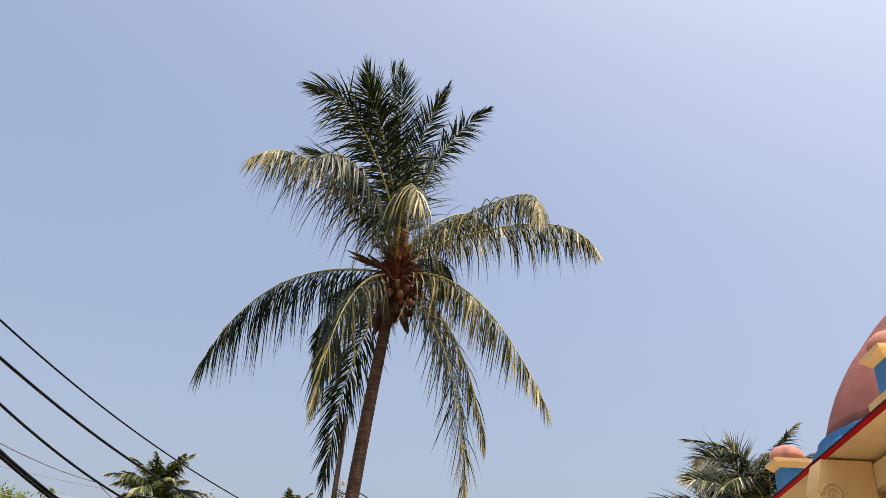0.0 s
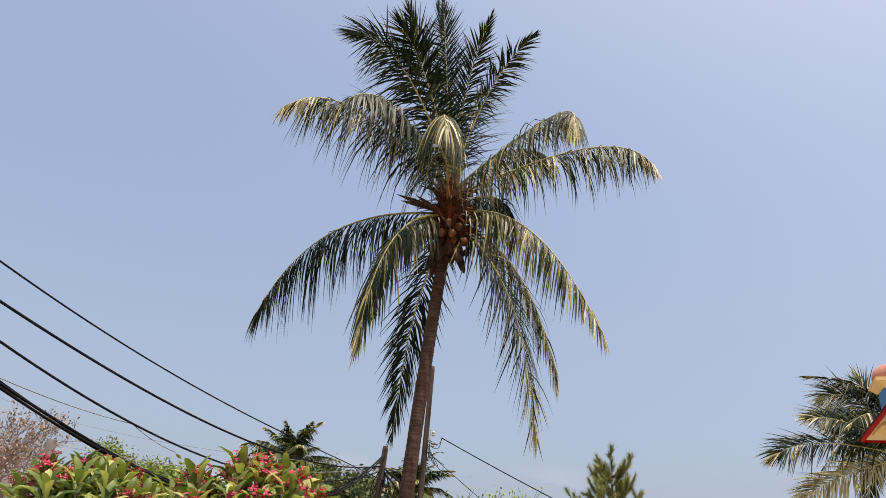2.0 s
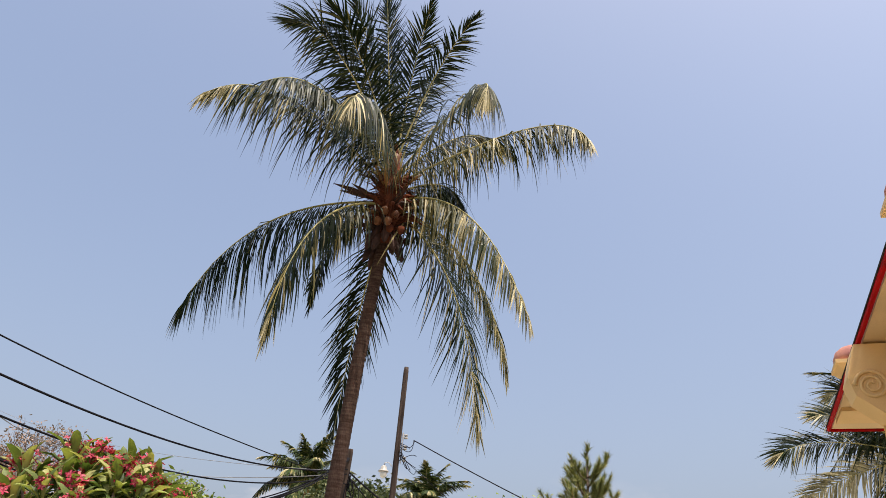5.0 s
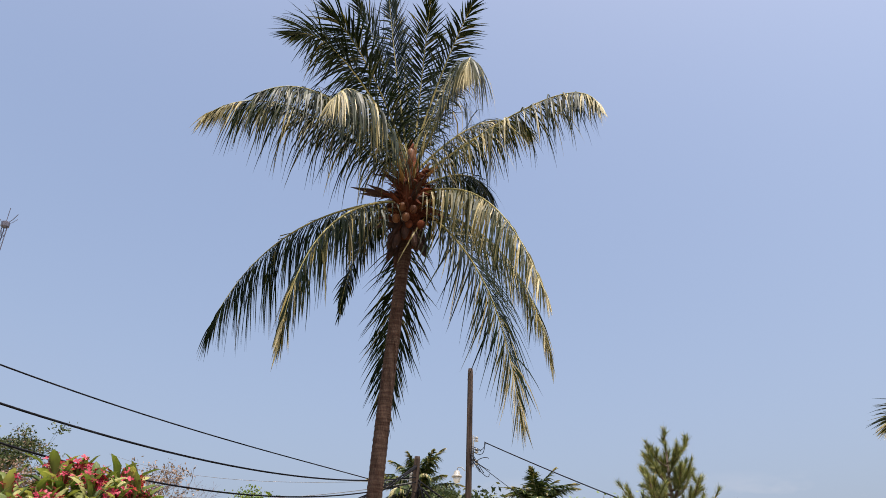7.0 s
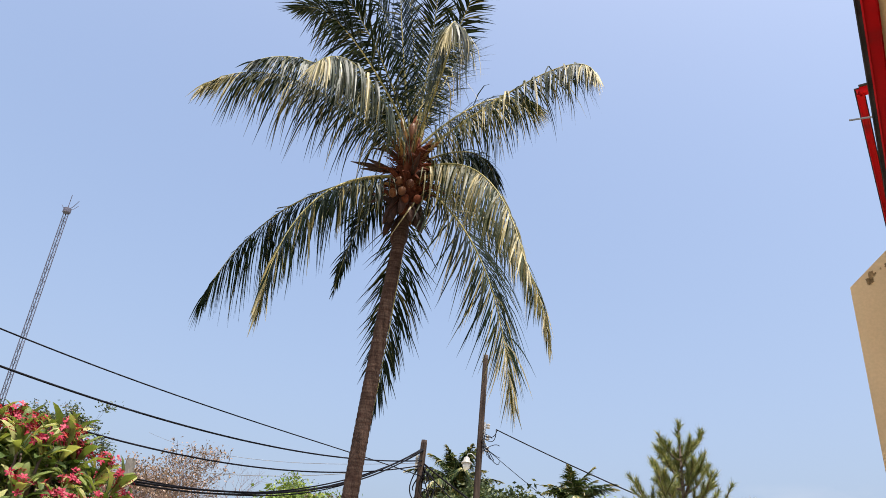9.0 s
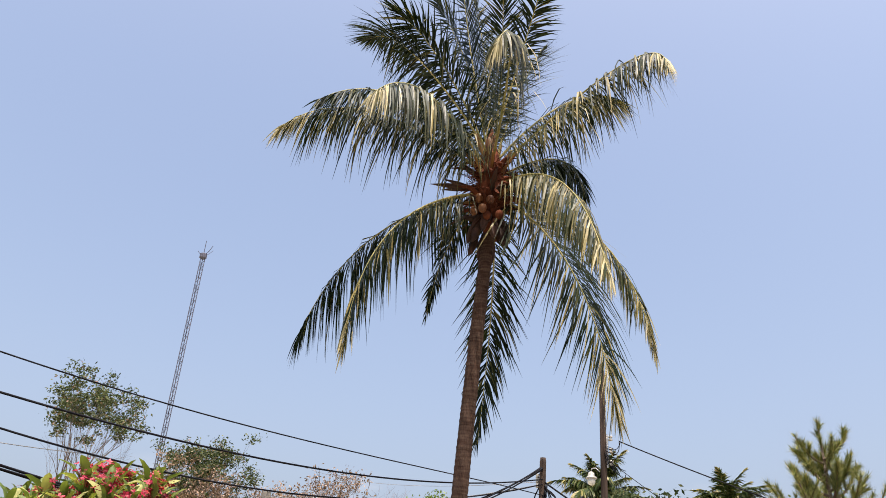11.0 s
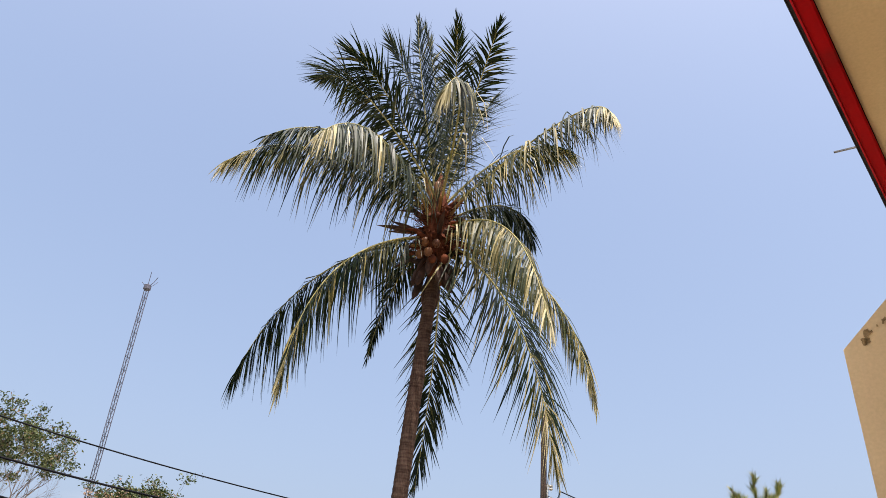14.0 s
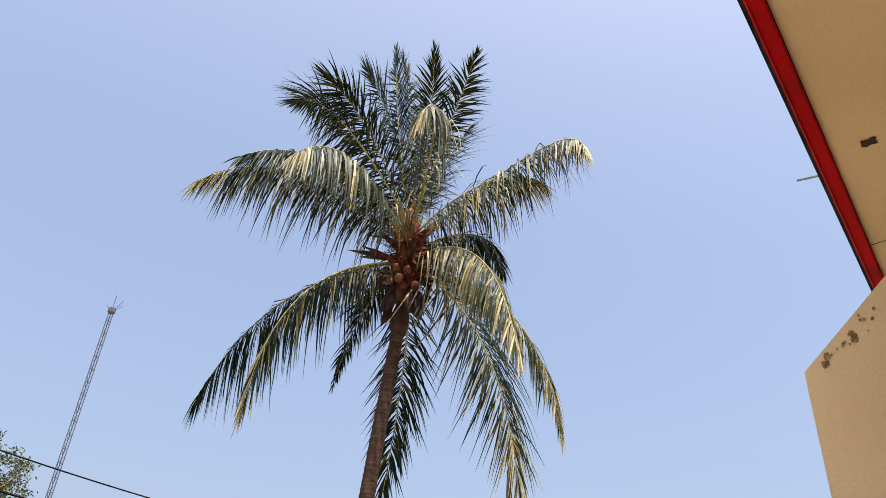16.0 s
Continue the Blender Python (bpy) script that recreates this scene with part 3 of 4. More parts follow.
def branching(g, base, direction, length, radius, depth, rnd, tips, spread=0.55, lift=0.15):
    p, d = Vector(base), Vector(direction).normalized()
    radius = max(radius, 0.012)
    pts, rad = [p.copy()], [radius]
    for i in range(3):
        d = (d + Vector((rnd.gauss(0, 0.13), rnd.gauss(0, 0.13), rnd.gauss(0.03, 0.08)))).normalized()
        p = p + d * (length / 3)
        pts.append(p.copy())
        rad.append(radius * (1 - 0.13 * (i + 1)))
    g.tube(pts, rad, 7 if depth > 2 else (5 if depth > 1 else 3), cap=False)
    if depth == 0:
        tips.append((p, d))
        return
    for k in range(rnd.choice((2, 3, 3)) if depth > 1 else 3):
        nd = (d + Vector((rnd.gauss(0, spread), rnd.gauss(0, spread), rnd.gauss(lift, spread * 0.5)))).normalized()
        branching(g, pts[-1] if k else pts[-2], nd, length * rnd.uniform(0.62, 0.85), rad[-1] * 0.68, depth - 1, rnd, tips, spread, lift)


def leafy_tree(name, at, height, radius, mat, seed, label, leaves=3200, size=0.16, density=1.0, crown_low=0.35, depth=4, clump=0.45, brown=0.0):
    rnd = random.Random(seed)
    t = thing(name, at, label, "tree", "background trees")
    w, tips = Geo(), []
    base = height * 0.30
    w.tube([(0, 0, -0.1), (0.05, 0.02, base * 0.5), (0, 0, base)], [height * 0.035, height * 0.026, height * 0.022], 9)
    for k in range(5):
        az = k * 1.257 + rnd.uniform(-0.4, 0.4)
        branching(w, (0, 0, base * rnd.uniform(0.8, 1.0)), (math.cos(az) * radius / height * 1.7, math.sin(az) * radius / height * 1.7, 1.0), height * 0.27, height * 0.014, depth - 1, rnd, tips)
    # scale the limbs into the crown's size
    top = max(p.z for p, _ in tips)
    wide = max(math.hypot(p.x, p.y) for p, _ in tips)
    sz, sx = (height * 0.96) / top, radius * 0.9 / wide
    w.v = [(x * (1 + (sx - 1) * min(1, max(0, z / base - 0.5))), y * (1 + (sx - 1) * min(1, max(0, z / base - 0.5))), z * sz) for x, y, z in w.v]
    part("trunk", w, M_BARK, t, smooth=True)
    lg = Geo()
    tips = [(Vector((p.x * sx, p.y * sx, p.z * sz)), d) for p, d in tips]
    per = max(6, int(leaves / len(tips)))
    for p, d in tips:
        if rnd.random() > density or p.z < height * crown_low:
            continue
        for k in range(per):
            o = p + Vector((rnd.gauss(0, clump), rnd.gauss(0, clump), rnd.gauss(0, clump * 0.6)))
            a = Vector((rnd.gauss(0, 1), rnd.gauss(0, 1), rnd.gauss(-0.2, 0.7))).normalized()
            b = a.orthogonal().normalized()
            b = (b * math.cos(rnd.uniform(0, 6)) + a.cross(b) * math.sin(rnd.uniform(0, 6))).normalized()
            s = size * rnd.uniform(0.6, 1.3)
            lg.add([o - a * s, o + b * s * 0.45, o + a * s, o - b * s * 0.45], [(0, 1, 2, 3)], 1 if o.z < height * 0.92 and rnd.random() < brown * 2 else 0)
    part("crown", lg, mat, t, kind="stuff")
    return t


def bare_tree(name, at, height, seed, label, mat=M_BARE, depth=5, leaves=None, thick=4):
    rnd = random.Random(seed)
    t = thing(name, at, label, "tree", "background trees")
    w, tips = Geo(), []
    w.tube([(0, 0, -0.1), (0, 0, height * 0.25)], [height * 0.03, height * 0.022], 8)
    for k in range(4):
        az = k * 1.6 + rnd.uniform(-0.4, 0.4)
        branching(w, (0, 0, height * 0.22), (math.cos(az) * 0.8, math.sin(az) * 0.8, 1.0), height * 0.25, height * 0.030, depth, rnd, tips, 0.6, 0.08)
    top = max(p.z for p, _ in tips)
    w.v = [(x, y, z * height / top) for x, y, z in w.v]
    part("trunk", w, mat, t)
    if leaves:
        lg = Geo()
        for p, d in tips:
            for k in range(thick):
                if rnd.random() < 0.7:
                    o = Vector((p.x, p.y, p.z * height / top)) + Vector((rnd.gauss(0, 0.2), rnd.gauss(0, 0.2), rnd.gauss(0, 0.15)))
                    a = Vector((rnd.gauss(0, 1), rnd.gauss(0, 1), rnd.gauss(0, 1))).normalized()
                    b = a.orthogonal().normalized()
                    lg.add([o - a * 0.09, o + b * 0.04, o + a * 0.09, o - b * 0.04], [(0, 1, 2, 3)])
        part("crown", lg, leaves, t, kind="stuff")
    return t


leafy_tree("tree", (-51.58, 26.36, 0), 21.25, 6.6, [M_LEAF_A, M_LEAF_C], 21, "tall sparse tree with green clumps over bare limbs", 17000, 0.14, 0.60, depth=5, clump=0.32, brown=0.03, crown_low=0.70)
leafy_tree("tree", (-30.15, 21.38, 0), 12.3, 4.5, [M_LEAF_A, M_LEAF_C], 22, "spreading tree with dull green clumped foliage", 24000, 0.095, 0.55, depth=5, clump=0.27, brown=0.05)
bare_tree("bare_tree", (-28.54, 23.19, 0), 10.0, 23, "tree with pinkish twigs and thin brownish leaves", leaves=M_LEAF_C, thick=12)
bare_tree("bare_tree", (-44.10, 56.14, 0), 16.6, 24, "pale leafless tree with fine twigs")
bare_tree("bare_tree", (-27.2, 24.1, 0), 10.2, 25, "tree with dense pinkish twigs and dry brown leaves", depth=6, leaves=M_LEAF_C, thick=4)
leafy_tree("tree", (-11.17, 16.87, 0), 6.26, 2.5, M_LEAF_B, 26, "rounded bright green tree", 5200, 0.13)
leafy_tree("tree", (-8.6, 35.19, 0), 10.1, 3.7, M_LEAF_A, 27, "dense dark green tree behind the poles", 5200, 0.17)
leafy_tree("tree", (-6.32, 23.32, 0), 7.4, 2.4, M_LEAF_A, 28, "dark green tree beside the small palm", 4200, 0.14)
bare_tree("sparse_tree", (-0.03, 24.28, 0), 7.45, 29, "thin tree with few pale green leaves", leaves=M_LEAF_B)
leafy_tree("tree", (-16.9, 24.66, 0), 7.3, 3.1, M_LEAF_B, 30, "low yellow-green tree below the wires", 4600, 0.15)


def pine(name, at, height, radius, seed, label, tufts=80):
    rnd = random.Random(seed)
    t = thing(name, at, label, "pine tree", "young pines")
    w, ends = Geo(), []
    w.tube([(0, 0, -0.1), (0.03, 0, height * 0.5), (0, 0, height * 0.97)], [0.09, 0.055, 0.014], 8)
    ends.append((Vector((0, 0, height * 0.97)), Vector((0, 0, 1))))
    for j in range(6):
        h = Vector((math.cos(j * 2.4), math.sin(j * 2.4), 0))
        ends.append((Vector((0, 0, height * (0.955 - 0.022 * j))) + h * (0.05 + 0.022 * j), (h * 0.5 + Vector((0, 0, 1))).normalized()))
    limbs = max(7, tufts // 6)
    for k in range(limbs):
        f = (k + 0.5) / limbs
        z = height * (0.42 + 0.43 * f)
        az = k * 2.4 + rnd.uniform(-0.3, 0.3)
        ln = radius * (1.12 - 0.80 * f) * rnd.uniform(0.78, 1.12)
        h = Vector((math.cos(az), math.sin(az), 0))
        o = Vector((0, 0, z))
        p1, p2 = o + h * ln * 0.6 + Vector((0, 0, 0.12 * ln)), o + h * ln + Vector((0, 0, 0.72 * ln + 0.12))
        pts = [bez(o, p1, p2, i / 6) for i in range(7)]
        w.tube(pts, [0.028 * (1 - 0.75 * i / 6) + 0.004 for i in range(7)], 5)
        for i in (4, 5, 6):
            ends.append((pts[i], (pts[i] - pts[i - 1]).normalized()))
        for j in range(4):
            s = pts[rnd.choice((1, 2, 3, 4, 5))]
            dd = (h * 0.4 + Vector((rnd.gauss(0, 0.5), rnd.gauss(0, 0.5), rnd.uniform(0.5, 1.2)))).normalized()
            e = s + dd * ln * rnd.uniform(0.25, 0.45)
            w.tube([s, (s + e) / 2 + h * 0.02, e], [0.012, 0.009, 0.005], 4)
            ends.append((e, dd))
            ends.append(((s + e) / 2, dd))
    part("trunk", w, M_BARK, t, smooth=True)
    lg = Geo()
    for p, d in ends:
        for k in range(125):
            s = p - d * rnd.uniform(0, 0.20)
            a = d.orthogonal().normalized()
            th = rnd.uniform(0, 2 * math.pi)
            a = a * math.cos(th) + d.cross(a) * math.sin(th)
            nd = (d * rnd.uniform(0.5, 1.3) + a * rnd.uniform(0.3, 1.3) + Vector((0, 0, 0.1))).normalized()
            e = s + nd * rnd.uniform(0.11, 0.21)
            b = nd.cross(a).normalized() * 0.0048
            lg.add([s - b, s + b, e], [(0, 1, 2)])
    part("foliage", lg, M_NEEDLE, t, kind="stuff")
    return t


pine("pine", (3.70, 7.0, 0), 6.03, 1.36, 31, "young pine with upswept tufted branches", 210)
pine("pine", (4.79, 15.8, 0), 5.89, 0.85, 32, "slim young pine tip behind a larger one", 50)

# ---- plumeria shrubs ----


def leaf_blade(g, o, d, n, ln, wd):
    """Obovate leaf folded along its midrib and arched."""
    d = d.normalized()
    s = d.cross(n).normalized()
    up = s.cross(d)
    vs = []
    for f, w, z in ((0, 0.08, 0), (0.3, 0.6, 0.10), (0.65, 1.0, 0.12), (0.9, 0.6, 0.03), (1.0, 0.03, -0.03)):
        c = o + d * (ln * f) + up * (ln * z)
        lift = up * (wd * 0.22 * w)
        vs += [c - s * (wd / 2 * w) + lift, c, c + s * (wd / 2 * w) + lift]
    fs = []
    for i in range(4):
        a = i * 3
        fs += [(a, a + 1, a + 4, a + 3), (a + 1, a + 2, a + 5, a + 4)]
    g.add(vs, fs)


def rosette_mesh(seed):
    rnd = random.Random(seed)
    g = Geo()
    for k in range(17):
        az = k * 2.4 + rnd.uniform(-0.25, 0.25)
        el = 1.2 - k * 0.10 + rnd.uniform(-0.15, 0.15)
        d = Vector((math.cos(az) * math.cos(el), math.sin(az) * math.cos(el), math.sin(el)))
        leaf_blade(g, d * 0.03 + Vector((0, 0, -0.012 * k)), d, Vector((0, 0, 1)), rnd.uniform(0.22, 0.35), rnd.uniform(0.072, 0.098))
    return mesh_of("leaf_rosette", g, M_PLUM, True)


def flower_mesh(seed):
    rnd = random.Random(seed)
    g = Geo()
    for k in range(15):
        c = Vector((rnd.gauss(0, 0.055), rnd.gauss(0, 0.055), 0.12 + rnd.gauss(0, 0.045)))
        ax = (c + Vector((rnd.gauss(0, 0.05), rnd.gauss(0, 0.05), 0.02))).normalized()
        a = ax.orthogonal().normalized()
        g.tube([c * 0.25, c - ax * 0.01], [0.004, 0.004], 3)
        for j in range(5):
            th = j * 1.2566 + k
            d = a * math.cos(th) + ax.cross(a) * math.sin(th)
            s = ax.cross(d)
            o = c
            g.add([o, o + d * 0.022 + s * 0.013 + ax * 0.008, o + d * 0.045 + s * 0.006 + ax * 0.006, o + d * 0.045 - s * 0.010 + ax * 0.012, o + d * 0.02 - s * 0.011 + ax * 0.01],
                  [(0, 1, 2, 3, 4)])
    return mesh_of("bloom", g, M_PETAL)


ROSETTES = [rosette_mesh(s) for s in range(4)]
FLOWERS = [flower_mesh(s) for s in range(3)]


def plumeria(at, height, radius, count, seed, flower_rate=0.75):
    rnd = random.Random(seed)
    t = thing("plumeria_shrub", at, "red-flowering plumeria shrub with long glossy green leaves", "shrub", "flowering shrubs")
    w = Geo()
    w.tube([(0, 0, -0.1), (0, 0, height * 0.3)], [0.09, 0.07], 8)
    spots = []
    for k in range(count):
        f = math.sqrt((k + 0.5) / count)
        az = k * 2.39996 + rnd.uniform(-0.2, 0.2)
        r = radius * f * rnd.uniform(0.85, 1.05)
        z = height * (1.0 - 0.42 * f ** 2.2) + rnd.uniform(-0.16, 0.10)
        spots.append(Vector((r * math.cos(az), r * math.sin(az), z)))
    for p in spots:
        q = Vector((p.x * 0.45, p.y * 0.45, height * 0.55))
        w.tube([(0, 0, height * 0.28), q, p - Vector((0, 0, 0.03))], [0.04, 0.026, 0.012], 5)
    part("stem", w, M_BARK, t, smooth=True)
    for i, p in enumerate(spots):
        o = part("leaf_rosette", ROSETTES[i % 4], None, t)
        out = Vector((p.x, p.y, radius * 1.3)).normalized()
        o.matrix_local = Matrix.Translation(p) @ out.to_track_quat('Z', 'Y').to_matrix().to_4x4() @ pose(0, 0, 0, 0, 0, rnd.uniform(0, 360)) @ Matrix.Scale(rnd.uniform(0.78, 1.12), 4)
        if rnd.random() < flower_rate:
            fl = part("bloom", FLOWERS[i % 3], None, t)
            fl.matrix_local = Matrix.Translation(p + out * rnd.uniform(0.03, 0.12)) @ out.to_track_quat('Z', 'Y').to_matrix().to_4x4() @ pose(0, 0, 0, 0, 0, rnd.uniform(0, 360)) @ Matrix.Scale(rnd.uniform(0.70, 1.05), 4)
    return t


plumeria((-1.14, -4.65, 0), 2.72, 1.2, 84, 41, 0.92)
plumeria((-2.83, -4.47, 0), 2.66, 1.4, 96, 42, 0.60)
plumeria((-4.75, -4.95, 0), 2.48, 1.4, 88, 43, 0.50)

leafy_tree("rounded_bush", (-32.10, 50.60, 0), 12.85, 7.0, [M_LEAF_B, M_LEAF_C], 36, "rounded bush of small bright green leaves over brown ones", 26000, 0.14, 0.95, depth=5, clump=0.7, brown=0.22)

# ---- utility poles, cables, mast ----


def pole_thing(at, top, r0, r1, label):
    t = thing("utility_pole", at, label, "utility pole", "utility poles")
    w = Geo()
    d = Vector(top) - Vector(at)
    w.tube([Vector((0, 0, -0.2)), d * 0.5, d * 0.985, d], [r0, (r0 + r1) / 2, r1, r1 * 0.86], 14)
    part("shaft", w, M_WOODPOLE, t, smooth=True)
    return t


P1, P1T = Vector((-1.0, 7.42, 0)), Vector((-0.97, 7.82, 7.9))
P2, P2T = Vector((-2.05, 6.27, 0)), Vector((-1.73, 6.02, 5.3))
pole1 = pole_thing(P1, P1T, 0.088, 0.068, "tall weathered wooden utility pole with insulators and a lamp")
pole2 = pole_thing(P2, P2T, 0.088, 0.070, "short dark wooden utility pole tangled with cables")


def local_part(name, g, mat, parent, label="", smooth=True):
    o = part(name, g, mat, parent, label, smooth)
    o.matrix_parent_inverse = Matrix.Translation(-parent.location)
    return o


# rack with spools and drooping jumper wires on the tall pole
rack = Geo()
beam(rack, P1 + Vector((0.14, 0.22, 5.35)), P1 + Vector((0.14, 0.26, 6.12)), 0.035, 0.05, up=Vector((0, 1, 0)))
local_part("insulator_rack", rack, M_METAL, pole1, smooth=False)
for z in (5.46, 5.74, 6.02):
    sp = Geo()
    sp.lathe(P1 + Vector((0.22, 0.25, z)), [(0.02, -0.06), (0.05, -0.05), (0.05, -0.025), (0.028, 0), (0.05, 0.025), (0.05, 0.05), (0.02, 0.06)], 12)
    local_part("spool_insulator", sp, M_PORC, pole1, "small white porcelain spool")
rw = random.Random(8)
for i in range(9):
    j = Geo()
    a = P1 + Vector((0.10, 0.2, rw.uniform(5.35, 6.15)))
    b = P1 + Vector((rw.uniform(0.2, 0.55), 0.25, rw.uniform(5.05, 6.05)))
    c = (a + b) / 2 + Vector((rw.uniform(0.05, 0.3), 0, rw.uniform(-0.5, 0.2)))
    j.tube([bez(a, c, b, k / 8) for k in range(9)], 0.010, 4)
    local_part("jumper_wire", j, M_CABLE, pole1)
# lamp on a short bracket
lamp = thing("street_lamp", P1 + Vector((-0.05, 0.2, 5.18)), "small white bell-shaped street lamp on a pole bracket", "street lamp")
lamp.scale = (0.78, 0.78, 0.78)
la = Geo()
la.tube([(0.0, 0, 0.10), (-0.12, -0.02, 0.22), (-0.24, -0.04, 0.20), (-0.26, -0.04, 0.08)], 0.016, 6)
part("arm", la, M_METAL, lamp, smooth=True)
sh = Geo()
sh.lathe((-0.26, -0.04, 0), [(0.04, 0.12), (0.09, 0.08), (0.10, 0.0), (0.16, -0.05), (0.17, -0.08), (0.15, -0.09)][::-1], 18)
part("shade", sh, M_PORC, lamp, smooth=True)
gl = Geo()
gl.lathe((-0.26, -0.04, 0), [(0.03, -0.27), (0.09, -0.24), (0.115, -0.17), (0.12, -0.09)], 16)
part("globe", gl, M_WHITE, lamp, "frosted glass globe", True)
# coils on the short pole
for i in range(11):
    j = Geo()
    a = P2 + Vector((0.29 + rw.uniform(-0.12, 0.15), -0.22, rw.uniform(4.55, 4.95)))
    b = P2 + Vector((0.26 + rw.uniform(-0.2, 0.28), -0.22, rw.uniform(3.9, 4.6)))
    c = (a + b) / 2 + Vector((rw.uniform(-0.4, 0.4), rw.uniform(-0.15, 0.15), rw.uniform(-0.45, 0.1)))
    j.tube([bez(a, c, b, k / 8) for k in range(9)], 0.014, 4)
    local_part("cable_loop", j, M_CABLE, pole2)
for z in (4.72, 4.82, 4.92):
    sp = Geo()
    sp.lathe(P2 + Vector((0.17, -0.22, z)), [(0.02, -0.05), (0.045, -0.04), (0.03, 0), (0.045, 0.04), (0.02, 0.05)], 10)
    local_part("spool_insulator", sp, M_PORC, pole2, "small white porcelain spool")


def cable(name, pts, r, mat, label, n=5):
    c = Geo()
    c.tube(pts, r, n)
    return tagged(part(name, c, mat, smooth=True), label, "cable", "overhead cables")


END = 16.5


def span(a, c0, c1, c2, c3, r, name, label, mat=M_CABLE):
    pts = []
    for k in range(61):
        q = END * k / 60
        w = q - 0.65
        pts.append((P2T.x + a * q, P2T.y - q, c0 + c1 * w + c2 * w * w + c3 * w ** 3))
    return cable(name, pts, r, mat, label)


span(-0.166, 4.4877, -0.02226, -0.00501, 0.00059, 0.0105, "overhead_cable", "upper black overhead cable running to the short pole")
span(-0.1252, 4.6908, -0.22373, 0.01444, -0.0001, 0.0145, "overhead_cable", "middle black overhead cable running to the short pole")
span(-0.1281, 4.5503, -0.28369, 0.01563, 0.00015, 0.013, "overhead_cable", "lower black overhead cable running to the short pole")
bundle = thing("cable_bundle", (P2T.x, P2T.y, 0), "thick sagging bundle of black cables", "cable", "overhead cables")
for k, (dx, dz, r) in enumerate(((0, 0, 0.016), (0.02, -0.024, 0.014), (-0.02, 0.02, 0.012), (0.01, -0.045, 0.010))):
    c = Geo()
    for_pts = []
    for i in range(61):
        q = END * i / 60
        w = q - 0.65
        for_pts.append((dx - 0.1264 * q, -q, 4.7609 - 0.50883 * w + 0.03878 * w * w - 0.00051 * w ** 3 + dz + 0.012 * math.sin(q * 1.3 + k * 2)))
    c.tube(for_pts, r, 6)
    part("strand", c, M_CABLE, bundle, smooth=True)
pole_thing((-4.05, -10.5, 0), (-4.05, -10.5, 7.6), 0.13, 0.10, "wooden utility pole where the cables end")


def hang(a, b, sag, n=16):
    a, b = Vector(a), Vector(b)
    return [a.lerp(b, k / n) - Vector((0, 0, sag * 4 * (k / n) * (1 - k / n))) for k in range(n + 1)]


cable("service_drop", hang(P1 + Vector((0.45, 0.2, 5.92)), (6.63, 7.83, 2.92), 0.12), 0.014, M_CABLE, "twisted black service cable from the tall pole")
cable("service_drop", hang(P1 + Vector((0.22, 0.25, 5.46)), (3.8, 6.9, 2.2), 0.10), 0.008, M_CABLE, "thin black service cable from the tall pole")
cable("service_drop", hang(P2T - Vector((0, 0, 0.5)), P2T + Vector((1.9, 0.8, -1.75)), 0.05), 0.020, M_CABLE, "thick black cable from the short pole")
cable("service_drop", hang(P2T - Vector((0, 0, 0.6)), P2T + Vector((2.4, 0.6, -2.6)), 0.1), 0.015, M_CABLE, "black cable from the short pole")
cable("thin_wire", hang((-1.75, 6.05, 4.75), (-10.42, 6.65, 5.0), 0.3), 0.008, M_THIN, "thin grey telephone wire in the distance")
cable("thin_wire", hang((-22.4, 20, 9.4), (-1.75, 6.05, 4.8), 0.5), 0.007, M_THIN, "thin grey wire behind the trunk")

drop = [(-3.28, -6.25, 3.28), (-3.00, -3.87, 3.38), (-2.86, -2.90, 3.27)]
cable("thin_wire", hang(drop[0], drop[1], 0.04) + hang(drop[1], drop[2], 0.03)[1:], 0.005, M_THIN, "thin grey wire looped between cable bundle and lower cable")

stub = thing("concrete_post", (-10.73, 6.58, 0), "short grey concrete post among shrubs", "post")
sg = Geo()
beam(sg, (0, 0, -0.1), (0.25, 0.05, 5.08), 0.20, 0.20, up=Vector((0, 1, 0)), bev=0.02)
part("shaft", sg, M_CONCRETE, stub)

mast = thing("radio_mast", (-50.9, 33.7, 0), "tall slender lattice radio mast with whip antennas", "radio mast")
H, R = 34.0, 0.23
legs = [Vector((R * math.cos(a), R * math.sin(a), 0)) for a in (0.4, 2.494, 4.589)]
for l in legs:
    c = Geo()
    c.tube([l, l + Vector((0, 0, H))], 0.04, 5)
    part("leg", c, M_MASTRED, mast)
br = Geo()
n = 56
for i in range(n):
    z0, z1 = H * i / n, H * (i + 1) / n
    for k in range(3):
        a, b = legs[k], legs[(k + 1) % 3]
        br.tube([a + Vector((0, 0, z0)), b + Vector((0, 0, z1 if i % 2 else z0 + 0.001))], 0.02, 3)
        br.tube([a + Vector((0, 0, z0)), b + Vector((0, 0, z1))], 0.018, 3)
part("bracing", br, M_MASTRED, mast, kind="stuff")
for dx, dy, h in ((0, 0, 1.6), (0.9, 0.2, 0.9), (-0.8, -0.1, 0.6), (0.3, 0.8, 0.8)):
    c = Geo()
    c.tube([(0, 0, H - 0.1), (dx * 0.6, dy * 0.6, H + h * 0.4), (dx, dy, H + h)], 0.03, 4)
    part("antenna", c, M_MASTRED, mast)
dr = Geo()
dr.lathe((0, 0, H - 0.4), [(0.2, 0), (0.36, 0.1), (0.36, 0.5), (0.2, 0.6)], 10)
part("beacon", dr, M_MASTRED, mast)

